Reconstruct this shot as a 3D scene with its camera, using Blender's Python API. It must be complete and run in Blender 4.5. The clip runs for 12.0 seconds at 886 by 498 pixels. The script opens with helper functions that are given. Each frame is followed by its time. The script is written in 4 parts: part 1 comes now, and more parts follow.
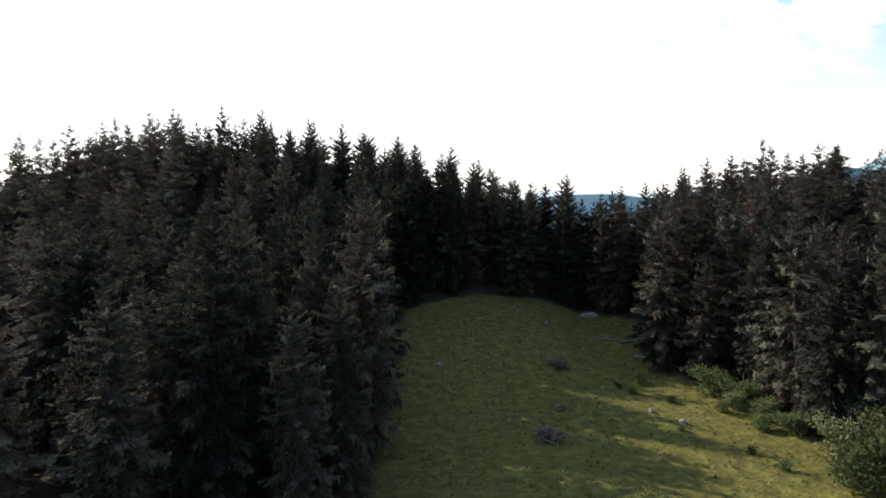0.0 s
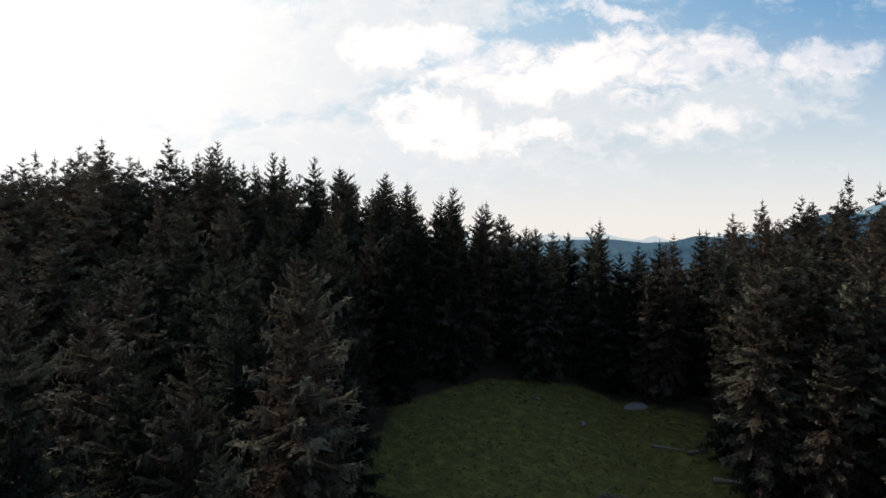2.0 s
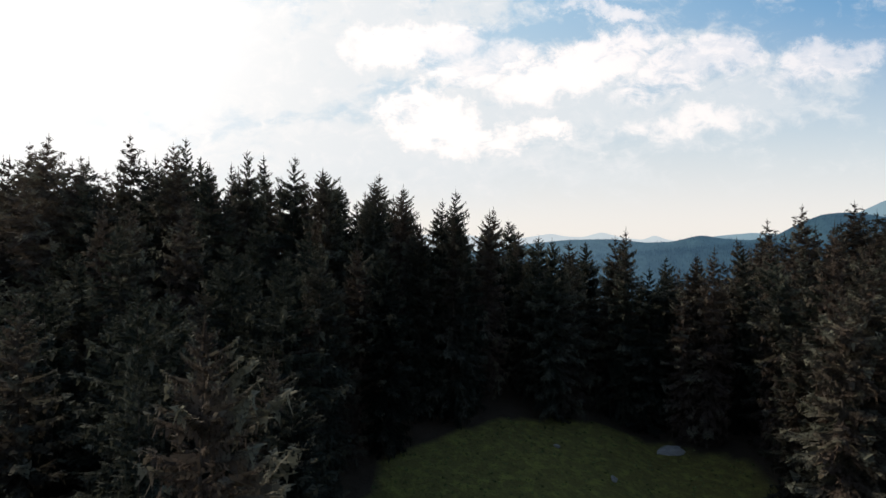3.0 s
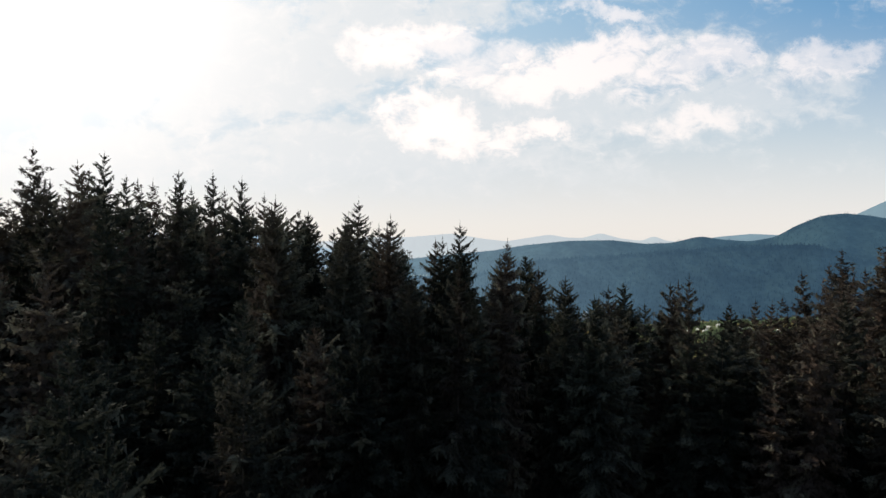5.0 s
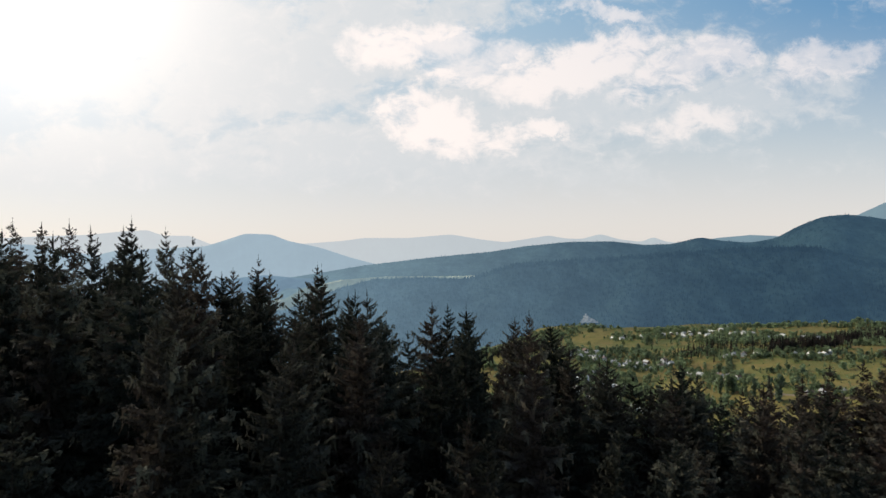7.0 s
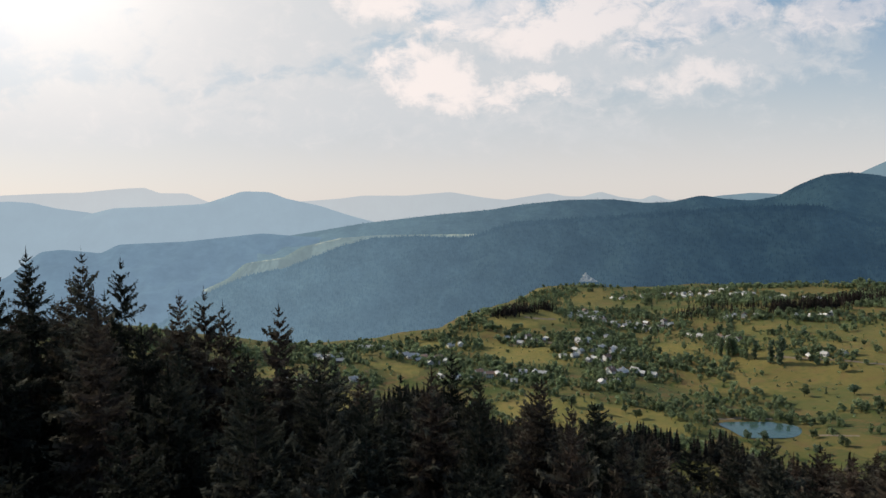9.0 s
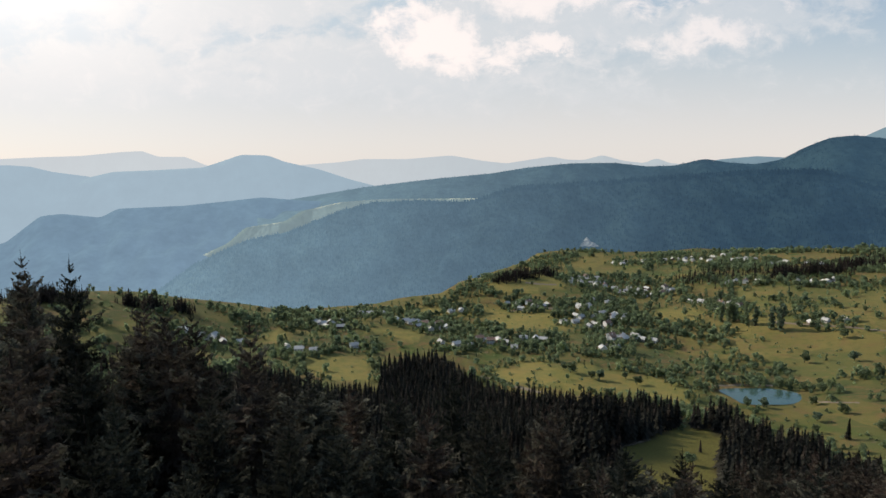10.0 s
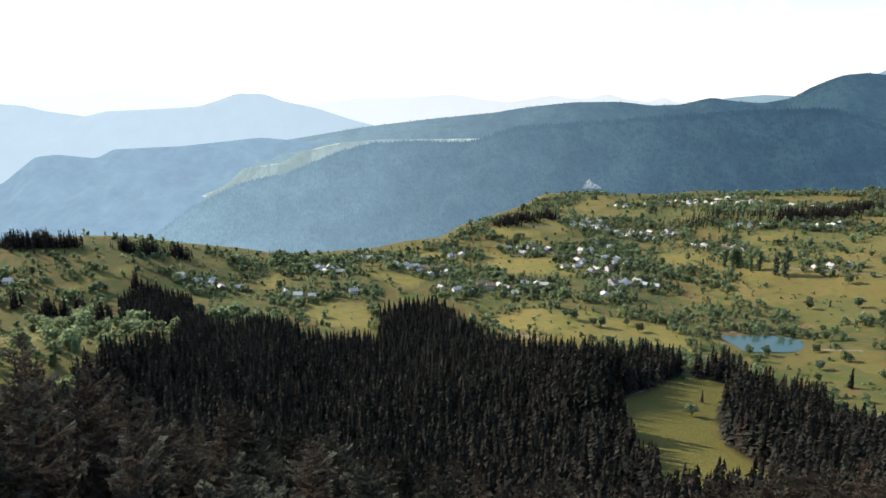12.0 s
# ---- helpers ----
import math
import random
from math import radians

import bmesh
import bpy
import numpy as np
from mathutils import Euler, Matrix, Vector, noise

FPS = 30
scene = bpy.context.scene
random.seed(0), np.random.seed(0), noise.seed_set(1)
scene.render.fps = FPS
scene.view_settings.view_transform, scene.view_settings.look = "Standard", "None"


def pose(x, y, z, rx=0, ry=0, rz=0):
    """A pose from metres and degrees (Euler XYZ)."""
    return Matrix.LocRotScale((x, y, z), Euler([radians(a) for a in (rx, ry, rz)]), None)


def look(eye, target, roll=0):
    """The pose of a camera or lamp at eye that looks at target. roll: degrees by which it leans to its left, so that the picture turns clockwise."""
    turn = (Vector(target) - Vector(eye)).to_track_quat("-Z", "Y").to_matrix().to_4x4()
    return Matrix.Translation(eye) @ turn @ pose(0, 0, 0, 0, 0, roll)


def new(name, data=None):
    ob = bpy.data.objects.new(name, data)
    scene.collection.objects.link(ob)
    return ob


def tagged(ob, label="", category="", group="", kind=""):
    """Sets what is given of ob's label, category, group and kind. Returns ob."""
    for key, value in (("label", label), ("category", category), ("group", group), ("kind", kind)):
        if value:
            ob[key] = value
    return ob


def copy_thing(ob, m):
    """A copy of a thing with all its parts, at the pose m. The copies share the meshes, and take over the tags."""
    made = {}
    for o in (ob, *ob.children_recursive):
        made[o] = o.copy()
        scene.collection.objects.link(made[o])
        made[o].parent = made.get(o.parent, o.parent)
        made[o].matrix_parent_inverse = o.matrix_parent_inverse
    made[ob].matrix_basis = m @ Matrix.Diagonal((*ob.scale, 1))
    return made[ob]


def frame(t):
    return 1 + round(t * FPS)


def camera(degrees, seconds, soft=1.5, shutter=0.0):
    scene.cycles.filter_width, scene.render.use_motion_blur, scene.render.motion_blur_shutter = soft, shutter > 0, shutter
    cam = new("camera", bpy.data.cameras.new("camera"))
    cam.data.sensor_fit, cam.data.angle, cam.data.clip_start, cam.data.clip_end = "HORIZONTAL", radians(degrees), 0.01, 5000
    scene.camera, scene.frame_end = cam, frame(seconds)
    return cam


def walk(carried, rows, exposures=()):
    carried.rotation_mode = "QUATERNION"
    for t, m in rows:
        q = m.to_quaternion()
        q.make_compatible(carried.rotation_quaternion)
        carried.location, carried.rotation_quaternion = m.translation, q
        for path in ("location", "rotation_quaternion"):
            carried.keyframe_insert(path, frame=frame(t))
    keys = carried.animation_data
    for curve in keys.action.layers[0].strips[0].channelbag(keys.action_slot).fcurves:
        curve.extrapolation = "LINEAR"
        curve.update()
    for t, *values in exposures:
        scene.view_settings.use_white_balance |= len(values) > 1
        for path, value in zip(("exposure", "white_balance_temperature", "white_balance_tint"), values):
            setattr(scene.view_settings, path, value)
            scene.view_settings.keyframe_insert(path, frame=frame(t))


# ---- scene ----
cam = camera(72.0, 12.0, soft=1.5)
PATH = [
    (0.0, pose(0.00, 0.00, 21.06, 85.78, 0, -0.00)),
    (0.5, pose(0.05, 5.72, 21.13, 88.87, 0, -0.02)),
    (1.0, pose(0.06, 11.38, 21.25, 89.99, 0, -0.03)),
    (1.5, pose(-0.04, 17.36, 21.69, 89.99, 0, -0.07)),
    (2.0, pose(-0.14, 23.23, 22.50, 89.99, 0, -0.12)),
    (2.5, pose(-0.20, 28.92, 23.37, 89.93, 0, -0.10)),
    (3.0, pose(-0.20, 34.55, 24.31, 89.95, 0, -0.08)),
    (5.0, pose(-0.32, 53.17, 29.05, 89.98, 0, -0.23)),
    (5.5, pose(-0.34, 57.70, 30.63, 90.02, 0, -0.27)),
    (6.0, pose(-0.28, 61.98, 32.06, 90.00, 0, -0.26)),
    (6.5, pose(-0.20, 66.23, 33.52, 90.03, 0, -0.27)),
    (8.5, pose(-0.40, 81.74, 39.32, 87.89, 0, -0.52)),
    (9.0, pose(-0.41, 85.79, 40.72, 85.96, 0, -0.41)),
    (9.5, pose(-0.58, 89.54, 41.84, 84.10, 0, -0.36)),
    (10.0, pose(-0.30, 93.14, 42.89, 82.55, 0, -0.35)),
    (10.5, pose(-0.12, 96.68, 43.83, 81.06, 0, -0.34)),
    (11.0, pose(0.06, 100.27, 44.62, 79.66, 0, -0.29)),
    (11.5, pose(0.27, 104.03, 45.05, 78.33, 0, -0.29)),
    (12.0, pose(0.55, 107.89, 45.46, 76.98, 0, -0.27)),
]
EXPOSURES = [(0.0, 0.85, 6600, 12), (0.8, 0.42, 6600, 12), (1.5, 0.14, 6600, 12), (3.0, 0.12, 6600, 12), (5.5, 0.03, 6600, 12), (6.5, -0.05, 6600, 12), (8.5, -0.22, 6600, 13),
             (9.5, -0.18, 6600, 13), (10.5, 0.05, 6600, 13), (11.2, 0.34, 6600, 13), (12.0, 0.62, 6600, 13)]
walk(cam, PATH, EXPOSURES)

# ---- light: low afternoon sun ahead to one side, thin bright cloud round it, blue behind ----
SUN_AZ, SUN_EL = radians(-61), radians(29)
SUN_DIR = Vector((math.sin(SUN_AZ) * math.cos(SUN_EL), math.cos(SUN_AZ) * math.cos(SUN_EL), math.sin(SUN_EL)))
lamp = bpy.data.lights.new("sun", "SUN")
lamp.energy, lamp.angle, lamp.color = 4.1, radians(0.6), (1.0, 0.93, 0.80)
sun = new("sun", lamp)
sun.matrix_world = look((0, 0, 200), Vector((0, 0, 200)) - SUN_DIR)


class Nodes:
    """Short hand for building a node tree."""

    def __init__(self, tree):
        self.tree = tree
        tree.nodes.clear()

    def add(self, kind, **given):
        n = self.tree.nodes.new(kind)
        for key, value in given.items():
            setattr(n, key, value)
        return n

    def link(self, a, b):
        self.tree.links.new(a, b)

    def feed(self, socket, value):
        if isinstance(value, bpy.types.NodeSocket):
            self.link(value, socket)
        elif isinstance(value, (tuple, list)) and len(value) == 3 and socket.type == "RGBA":
            socket.default_value = (*value, 1)
        else:
            socket.default_value = value

    def math(self, op, a, b=0.0, c=0.0, clamp=False):
        n = self.add("ShaderNodeMath", operation=op, use_clamp=clamp)
        for i, v in enumerate((a, b, c)):
            self.feed(n.inputs[i], v)
        return n.outputs[0]

    def vec(self, op, a, b=(0, 0, 0)):
        n = self.add("ShaderNodeVectorMath", operation=op)
        self.feed(n.inputs[0], a)
        self.feed(n.inputs[1], b)
        return n.outputs["Value"] if op in ("DOT_PRODUCT", "LENGTH", "DISTANCE") else n.outputs[0]

    def mix(self, k, a, b):
        n = self.add("ShaderNodeMix", data_type="RGBA")
        self.feed(n.inputs[0], k)
        self.feed(n.inputs[6], a)
        self.feed(n.inputs[7], b)
        return n.outputs[2]

    def span(self, v, a, b, lo=0.0, hi=1.0):
        n = self.add("ShaderNodeMapRange", interpolation_type="SMOOTHSTEP")
        for i, q in enumerate((v, a, b, lo, hi)):
            self.feed(n.inputs[i], q)
        return n.outputs[0]

    def noise(self, vector, scale, detail=4.0, rough=0.55, warp=0.0):
        n = self.add("ShaderNodeTexNoise")
        self.link(vector, n.inputs["Vector"])
        n.inputs["Scale"].default_value, n.inputs["Detail"].default_value = scale, detail
        n.inputs["Roughness"].default_value, n.inputs["Distortion"].default_value = rough, warp
        return n.outputs[0]

    def scaled(self, vector, by):
        return self.vec("MULTIPLY", vector, by)


def build_world():
    world = bpy.data.worlds.new("sky")
    world.use_nodes = True
    scene.world = world
    n = Nodes(world.node_tree)
    sky = n.add("ShaderNodeTexSky", sky_type="NISHITA", sun_disc=False)
    sky.sun_elevation, sky.sun_rotation = SUN_EL, SUN_AZ
    sky.altitude, sky.air_density, sky.dust_density, sky.ozone_density = 900, 1.0, 1.2, 1.4
    way = n.add("ShaderNodeTexCoord").outputs["Generated"]
    sep = n.add("ShaderNodeSeparateXYZ")
    n.link(way, sep.inputs[0])
    north = n.math("MAXIMUM", sep.outputs[1], 0.12)
    across, up = n.math("DIVIDE", sep.outputs[0], north), n.math("DIVIDE", sep.outputs[2], north)
    plane = n.add("ShaderNodeCombineXYZ")
    n.link(across, plane.inputs[0])
    n.link(up, plane.inputs[1])
    flat = plane.outputs[0]
    # glare of the veiled sun
    near_sun = n.math("MAXIMUM", n.vec("DOT_PRODUCT", way, tuple(GLOW_DIR)), 0.0)
    glow, core = n.math("POWER", near_sun, 17.0), n.math("POWER", near_sun, 70.0)
    # billows: coarse, fine, and the swirl that frays the edges
    swirl = n.add("ShaderNodeTexNoise")
    n.link(flat, swirl.inputs["Vector"])
    swirl.inputs["Scale"].default_value, swirl.inputs["Detail"].default_value, swirl.inputs["Roughness"].default_value = 8.0, 10.0, 0.70
    frayed = n.vec("ADD", flat, n.vec("MULTIPLY", n.vec("SUBTRACT", swirl.outputs["Color"], (0.5, 0.5, 0.5)), (0.22, 0.13, 0)))
    fsep = n.add("ShaderNodeSeparateXYZ")
    n.link(frayed, fsep.inputs[0])
    big = n.noise(n.scaled(flat, (1, 1.9, 1)), 7.0, 10, 0.62, 0.4)
    fine = n.noise(n.scaled(flat, (1, 1.5, 1)), 22.0, 8, 0.66, 0.5)

    def bank(rows):
        """Heaps of cloud: centre across and up, half length, half height, slope, weight; flat below, domed above."""
        total = None
        for cx, cz, a, b, slope, gain in rows:
            dx = n.math("SUBTRACT", fsep.outputs[0], cx)
            dz = n.math("SUBTRACT", n.math("SUBTRACT", fsep.outputs[1], cz), n.math("MULTIPLY", dx, slope))
            dx, dz = n.math("MULTIPLY", dx, 1 / a), n.math("MULTIPLY", dz, 1 / b)
            d = n.math("ADD", n.math("MULTIPLY", dx, dx), n.math("MULTIPLY", dz, dz))
            one = n.math("MULTIPLY", n.math("SUBTRACT", 1.0, d, clamp=True), gain)
            total = one if total is None else n.math("MAXIMUM", total, one)
        return total

    heaps, sheets = bank(HEAPS), bank(SHEETS)
    grain = n.math("ADD", n.math("MULTIPLY", big, 0.6), n.math("MULTIPLY", fine, 0.4))
    grain = n.math("SUBTRACT", grain, 0.5)
    heap_k = n.span(n.math("ADD", heaps, n.math("MULTIPLY", grain, 3.2)), 0.05, 1.05)
    sheet_k = n.span(n.math("ADD", sheets, n.math("MULTIPLY", grain, 3.4)), -0.05, 0.66)
    loose = n.span(n.math("ADD", grain, n.math("MULTIPLY", glow, 0.10)), 0.06, 0.26)
    ahead = n.span(sep.outputs[1], -0.1, 0.45)
    # clear air from the skyline up, deeper blue away from the sun
    side = n.span(across, -0.30, 0.80)
    high = n.mix(side, AIR_HIGH_SUN, AIR_HIGH)
    air = n.mix(n.span(up, 0.02, 0.22), AIR_LOW, AIR_MID)
    air = n.mix(n.span(up, 0.13, 0.44), air, high)
    air = n.mix(n.math("MULTIPLY", glow, 0.7, clamp=True), air, VEIL_SUN)
    cloud = n.mix(n.span(n.math("ADD", n.math("MULTIPLY", fine, 0.5), n.math("MULTIPLY", heaps, 0.45)), 0.22, 0.58), CLOUD_SHADE, CLOUD_LIT)
    cloud = n.mix(glow, cloud, VEIL_SUN)

    def background(colour, strength=1.0):
        b = n.add("ShaderNodeBackground")
        n.feed(b.inputs[0], colour)
        b.inputs[1].default_value = strength
        return b.outputs[0]

    def blend(k, a, b):
        m = n.add("ShaderNodeMixShader")
        n.feed(m.inputs[0], k)
        n.link(a, m.inputs[1])
        n.link(b, m.inputs[2])
        return m.outputs[0]

    thick = n.math("MULTIPLY", n.math("MAXIMUM", n.math("MULTIPLY", heap_k, n.math("MULTIPLY_ADD", side, -0.20, 0.76)), n.math("MULTIPLY", n.math("MAXIMUM", sheet_k, n.math("MULTIPLY", loose, 0.6)), n.math("MULTIPLY_ADD", side, -0.25, 0.95))), n.span(up, 0.03, 0.16))
    shade = blend(n.math("MULTIPLY", ahead, 0.9), background(sky.outputs[0], SKY_STRENGTH), background(air))
    shade = blend(n.math("MULTIPLY", thick, n.math("MULTIPLY", n.math("MULTIPLY_ADD", ahead, 0.6, 0.4), n.math("MULTIPLY_ADD", side, -0.18, 1.0))), shade, background(cloud))
    shade = blend(n.math("MULTIPLY", core, 0.6), shade, background((1.9, 1.85, 1.75)))
    out = n.add("ShaderNodeOutputWorld")
    n.link(shade, out.inputs[0])


SKY_STRENGTH = 0.15
GLOW_DIR = Vector((-0.56, 0.80, 0.40)).normalized()
CLOUD_LIT, CLOUD_SHADE = (1.16, 1.06, 1.0), (0.74, 0.78, 0.80)
AIR_LOW, AIR_MID, AIR_HIGH, AIR_HIGH_SUN, VEIL_SUN = (0.82, 0.79, 0.755), (0.58, 0.67, 0.71), (0.13, 0.33, 0.57), (0.47, 0.66, 0.78), (1.05, 1.03, 1.0)
HEAPS = [
    (0.27, 0.39, 0.10, 0.022, -0.22, 0.8), (-0.02, 0.335, 0.15, 0.055, 0.0, 1.0), (0.07, 0.31, 0.13, 0.045, 0.2, 0.9), (0.22, 0.30, 0.17, 0.05, 0.28, 1.0), (0.30, 0.335, 0.09, 0.03, 0.1, 0.9),
    (0.40, 0.295, 0.13, 0.048, 0.35, 1.0), (0.45, 0.325, 0.08, 0.03, 0.0, 0.9), (0.65, 0.315, 0.15, 0.035, 0.15, 0.9), (-0.02, 0.205, 0.11, 0.06, -0.25, 1.0), (0.05, 0.175, 0.09, 0.04, 0.0, 0.8),
    (0.16, 0.198, 0.09, 0.022, 0.1, 0.8), (0.42, 0.205, 0.13, 0.03, 0.15, 0.7),
]
SHEETS = [
    (-0.14, 0.15, 0.30, 0.07, 0.0, 1.0), (-0.58, 0.15, 0.28, 0.07, 0.05, 0.9), (-0.28, 0.30, 0.36, 0.12, 0.2, 1.0), (-0.06, 0.40, 0.26, 0.05, 0.0, 0.9), (0.16, 0.25, 0.36, 0.10, 0.2, 0.9),
    (0.45, 0.24, 0.30, 0.08, 0.2, 0.75), (0.05, 0.12, 0.35, 0.06, 0.0, 0.7), (-0.45, 0.36, 0.4, 0.14, 0.0, 0.9),
]
build_world()


# ---- materials ----
def material(name, shade_fn):
    m = bpy.data.materials.new(name)
    m.use_nodes = True
    n = Nodes(m.node_tree)
    out = n.add("ShaderNodeOutputMaterial")
    n.link(shade_fn(n), out.inputs[0])
    return m


def surface(n, colour, rough=0.9, bump=None, dist=0.05, gloss=0.2, **more):
    p = n.add("ShaderNodeBsdfPrincipled")
    n.feed(p.inputs["Base Color"], colour)
    n.feed(p.inputs["Roughness"], rough)
    p.inputs["Specular IOR Level"].default_value = gloss
    for key, value in more.items():
        n.feed(p.inputs[key], value)
    if bump is not None:
        b = n.add("ShaderNodeBump")
        b.inputs["Distance"].default_value = dist
        n.link(bump, b.inputs["Height"])
        n.link(b.outputs[0], p.inputs["Normal"])
    return p.outputs[0]


def place(n):
    return n.add("ShaderNodeTexCoord").outputs["Object"]


def position(n):
    return n.add("ShaderNodeNewGeometry").outputs["Position"]


def foliage(name, dark, light, odd, odd_share=0.2, thin=0.3, per_tree=8.0, tips=None, gaps=0.0):
    """Needles or leaves: tint varies from tree to tree and from spray to spray, light passes through a little."""
    def shade(n):
        where = position(n)
        geo = n.add("ShaderNodeNewGeometry")
        own = n.add("ShaderNodeObjectInfo").outputs["Random"]
        tint = n.add("ShaderNodeAttribute", attribute_name="tint").outputs["Fac"]
        spray = n.noise(where, 1.6, 3)
        tree = n.noise(n.scaled(where, (1, 1, 0.15)), 1 / per_tree, 2)
        tone = n.math("ADD", n.math("MULTIPLY", geo.outputs["Random Per Island"], 0.55), n.math("MULTIPLY", spray, 0.45))
        c = n.mix(tone, dark, light)
        other = n.math("ADD", n.math("MULTIPLY", tree, 0.75), n.math("MULTIPLY", own, 0.25))
        c = n.mix(n.span(other, 0.62 - odd_share, 0.80 - odd_share), c, odd)
        # arm ends paler, inside darker: young needles plus painted crown shading
        young = n.add("ShaderNodeAttribute", attribute_name="tip_light").outputs["Fac"]
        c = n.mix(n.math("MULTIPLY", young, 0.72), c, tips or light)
        c = n.vec("MULTIPLY", c, n.math("MULTIPLY_ADD", n.math("FRACT", n.math("ADD", own, tint)), 1.1, 0.45))
        base = surface(n, c, 0.9, gloss=0.08)
        tr = n.add("ShaderNodeBsdfTranslucent")
        n.link(n.mix(0.35, c, light), tr.inputs[0])
        m = n.add("ShaderNodeMixShader")
        m.inputs[0].default_value = thin
        n.link(base, m.inputs[1])
        n.link(tr.outputs[0], m.inputs[2])
        if not gaps:
            return m.outputs[0]
        # sprays are bunches of twigs with air between them
        twigs = n.noise(where, 4.5, 4, 0.7)
        holes = n.add("ShaderNodeMixShader")
        n.link(n.span(twigs, gaps - 0.02, gaps + 0.02), holes.inputs[0])
        n.link(n.add("ShaderNodeBsdfTransparent").outputs[0], holes.inputs[1])
        n.link(m.outputs[0], holes.inputs[2])
        return holes.outputs[0]
    return material(name, shade)


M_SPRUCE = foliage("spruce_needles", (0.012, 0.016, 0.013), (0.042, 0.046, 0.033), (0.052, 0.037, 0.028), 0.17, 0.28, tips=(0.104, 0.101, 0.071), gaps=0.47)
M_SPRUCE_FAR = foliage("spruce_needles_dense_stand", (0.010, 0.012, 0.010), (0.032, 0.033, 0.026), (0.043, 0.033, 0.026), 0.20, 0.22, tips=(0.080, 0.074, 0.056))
M_LEAVES = foliage("broad_leaves", (0.112, 0.150, 0.090), (0.270, 0.325, 0.165), (0.092, 0.126, 0.088), 0.16, 0.52, 14)
M_BUSH = foliage("bush_leaves", (0.045, 0.066, 0.026), (0.155, 0.182, 0.072), (0.11, 0.12, 0.06), 0.15, 0.42, 3)
M_DEAD = foliage("dead_twigs", (0.070, 0.052, 0.038), (0.150, 0.118, 0.090), (0.11, 0.08, 0.07), 0.15, 0.15, 3)


def bark_shade(n):
    w = n.scaled(place(n), (6, 6, 1.2))
    k = n.noise(w, 2.5, 6)
    return surface(n, n.mix(k, (0.022, 0.016, 0.012), (0.085, 0.066, 0.050)), 0.95, k, 0.04)


def wood_shade(n):
    k = n.noise(n.scaled(place(n), (9, 1.2, 9)), 2.0, 6)
    return surface(n, n.mix(k, (0.13, 0.11, 0.085), (0.34, 0.30, 0.24)), 0.85, k, 0.02)


def rock_shade(n):
    w = place(n)
    k = n.noise(w, 2.2, 8, 0.65)
    c = n.mix(k, (0.11, 0.105, 0.09), (0.34, 0.32, 0.29))
    return surface(n, n.mix(n.span(n.noise(w, 0.9, 4), 0.55, 0.7), c, (0.10, 0.12, 0.05)), 0.95, k, 0.1)


def ground_shade(n):
    """Grass, hay fields, bare earth and the needle floor of the woods."""
    w = position(n)
    grass = n.add("ShaderNodeAttribute", attribute_name="grass").outputs["Fac"]
    vale = n.add("ShaderNodeAttribute", attribute_name="vale").outputs["Fac"]
    patch = n.noise(w, 0.018, 6, 0.6, 0.6)
    mid = n.noise(w, 0.11, 6, 0.6)
    fine = n.noise(w, 0.9, 7, 0.65)
    tuft = n.noise(w, 3.5, 4, 0.6)
    # close meadow
    lawn = n.mix(mid, (0.080, 0.070, 0.021), (0.136, 0.116, 0.034))
    lawn = n.mix(n.span(fine, 0.42, 0.68), lawn, (0.176, 0.162, 0.040))
    lawn = n.mix(n.span(tuft, 0.55, 0.75), lawn, (0.046, 0.052, 0.018))
    # mown and grazed fields of the shelf
    cell = n.add("ShaderNodeTexVoronoi", feature="F1")
    warp = n.vec("ADD", w, n.vec("MULTIPLY", n.add_noise_vec(w), (60, 60, 0)))
    n.link(n.scaled(warp, (0.0075, 0.0055, 0)), cell.inputs["Vector"])
    cell.inputs["Scale"].default_value = 1.0
    hue = n.add("ShaderNodeSeparateColor")
    n.link(cell.outputs["Color"], hue.inputs[0])
    field = n.mix(n.span(hue.outputs[0], 0.2, 0.8), (0.079, 0.093, 0.032), (0.190, 0.150, 0.048))
    field = n.mix(n.span(patch, 0.40, 0.66), field, (0.155, 0.125, 0.040))
    field = n.mix(n.span(mid, 0.50, 0.74), field, (0.090, 0.105, 0.030))
    field = n.mix(n.span(n.noise(n.scaled(w, (1, 1, 4)), 0.05, 5, 0.6), 0.62, 0.74), field, (0.144, 0.108, 0.065))
    field = n.mix(n.math("MULTIPLY", n.span(fine, 0.45, 0.75), 0.45), field, (0.086, 0.094, 0.036))
    floor = n.mix(fine, (0.022, 0.016, 0.010), (0.070, 0.050, 0.032))
    field = n.mix(n.span(n.noise(n.scaled(w, (1, 1.6, 1)), 0.033, 7, 0.65, 0.8), 0.50, 0.66), field, (0.165, 0.108, 0.046))
    field = n.mix(n.span(n.noise(n.scaled(w, (1.3, 1, 1)), 0.021, 6, 0.6, 1.0), 0.53, 0.66), field, (0.072, 0.096, 0.026))
    hay = n.add("ShaderNodeAttribute", attribute_name="hay").outputs["Fac"]
    mown = n.mix(n.span(mid, 0.35, 0.7), (0.300, 0.232, 0.066), (0.205, 0.195, 0.060))
    field = n.mix(n.math("MULTIPLY", hay, 0.62), field, mown)
    c = n.mix(vale, lawn, field)
    c = n.mix(grass, floor, c)
    h = n.math("ADD", n.math("MULTIPLY", fine, 1.0), n.math("MULTIPLY", tuft, 0.5))
    return surface(n, c, 0.95, h, 0.35, 0.1)


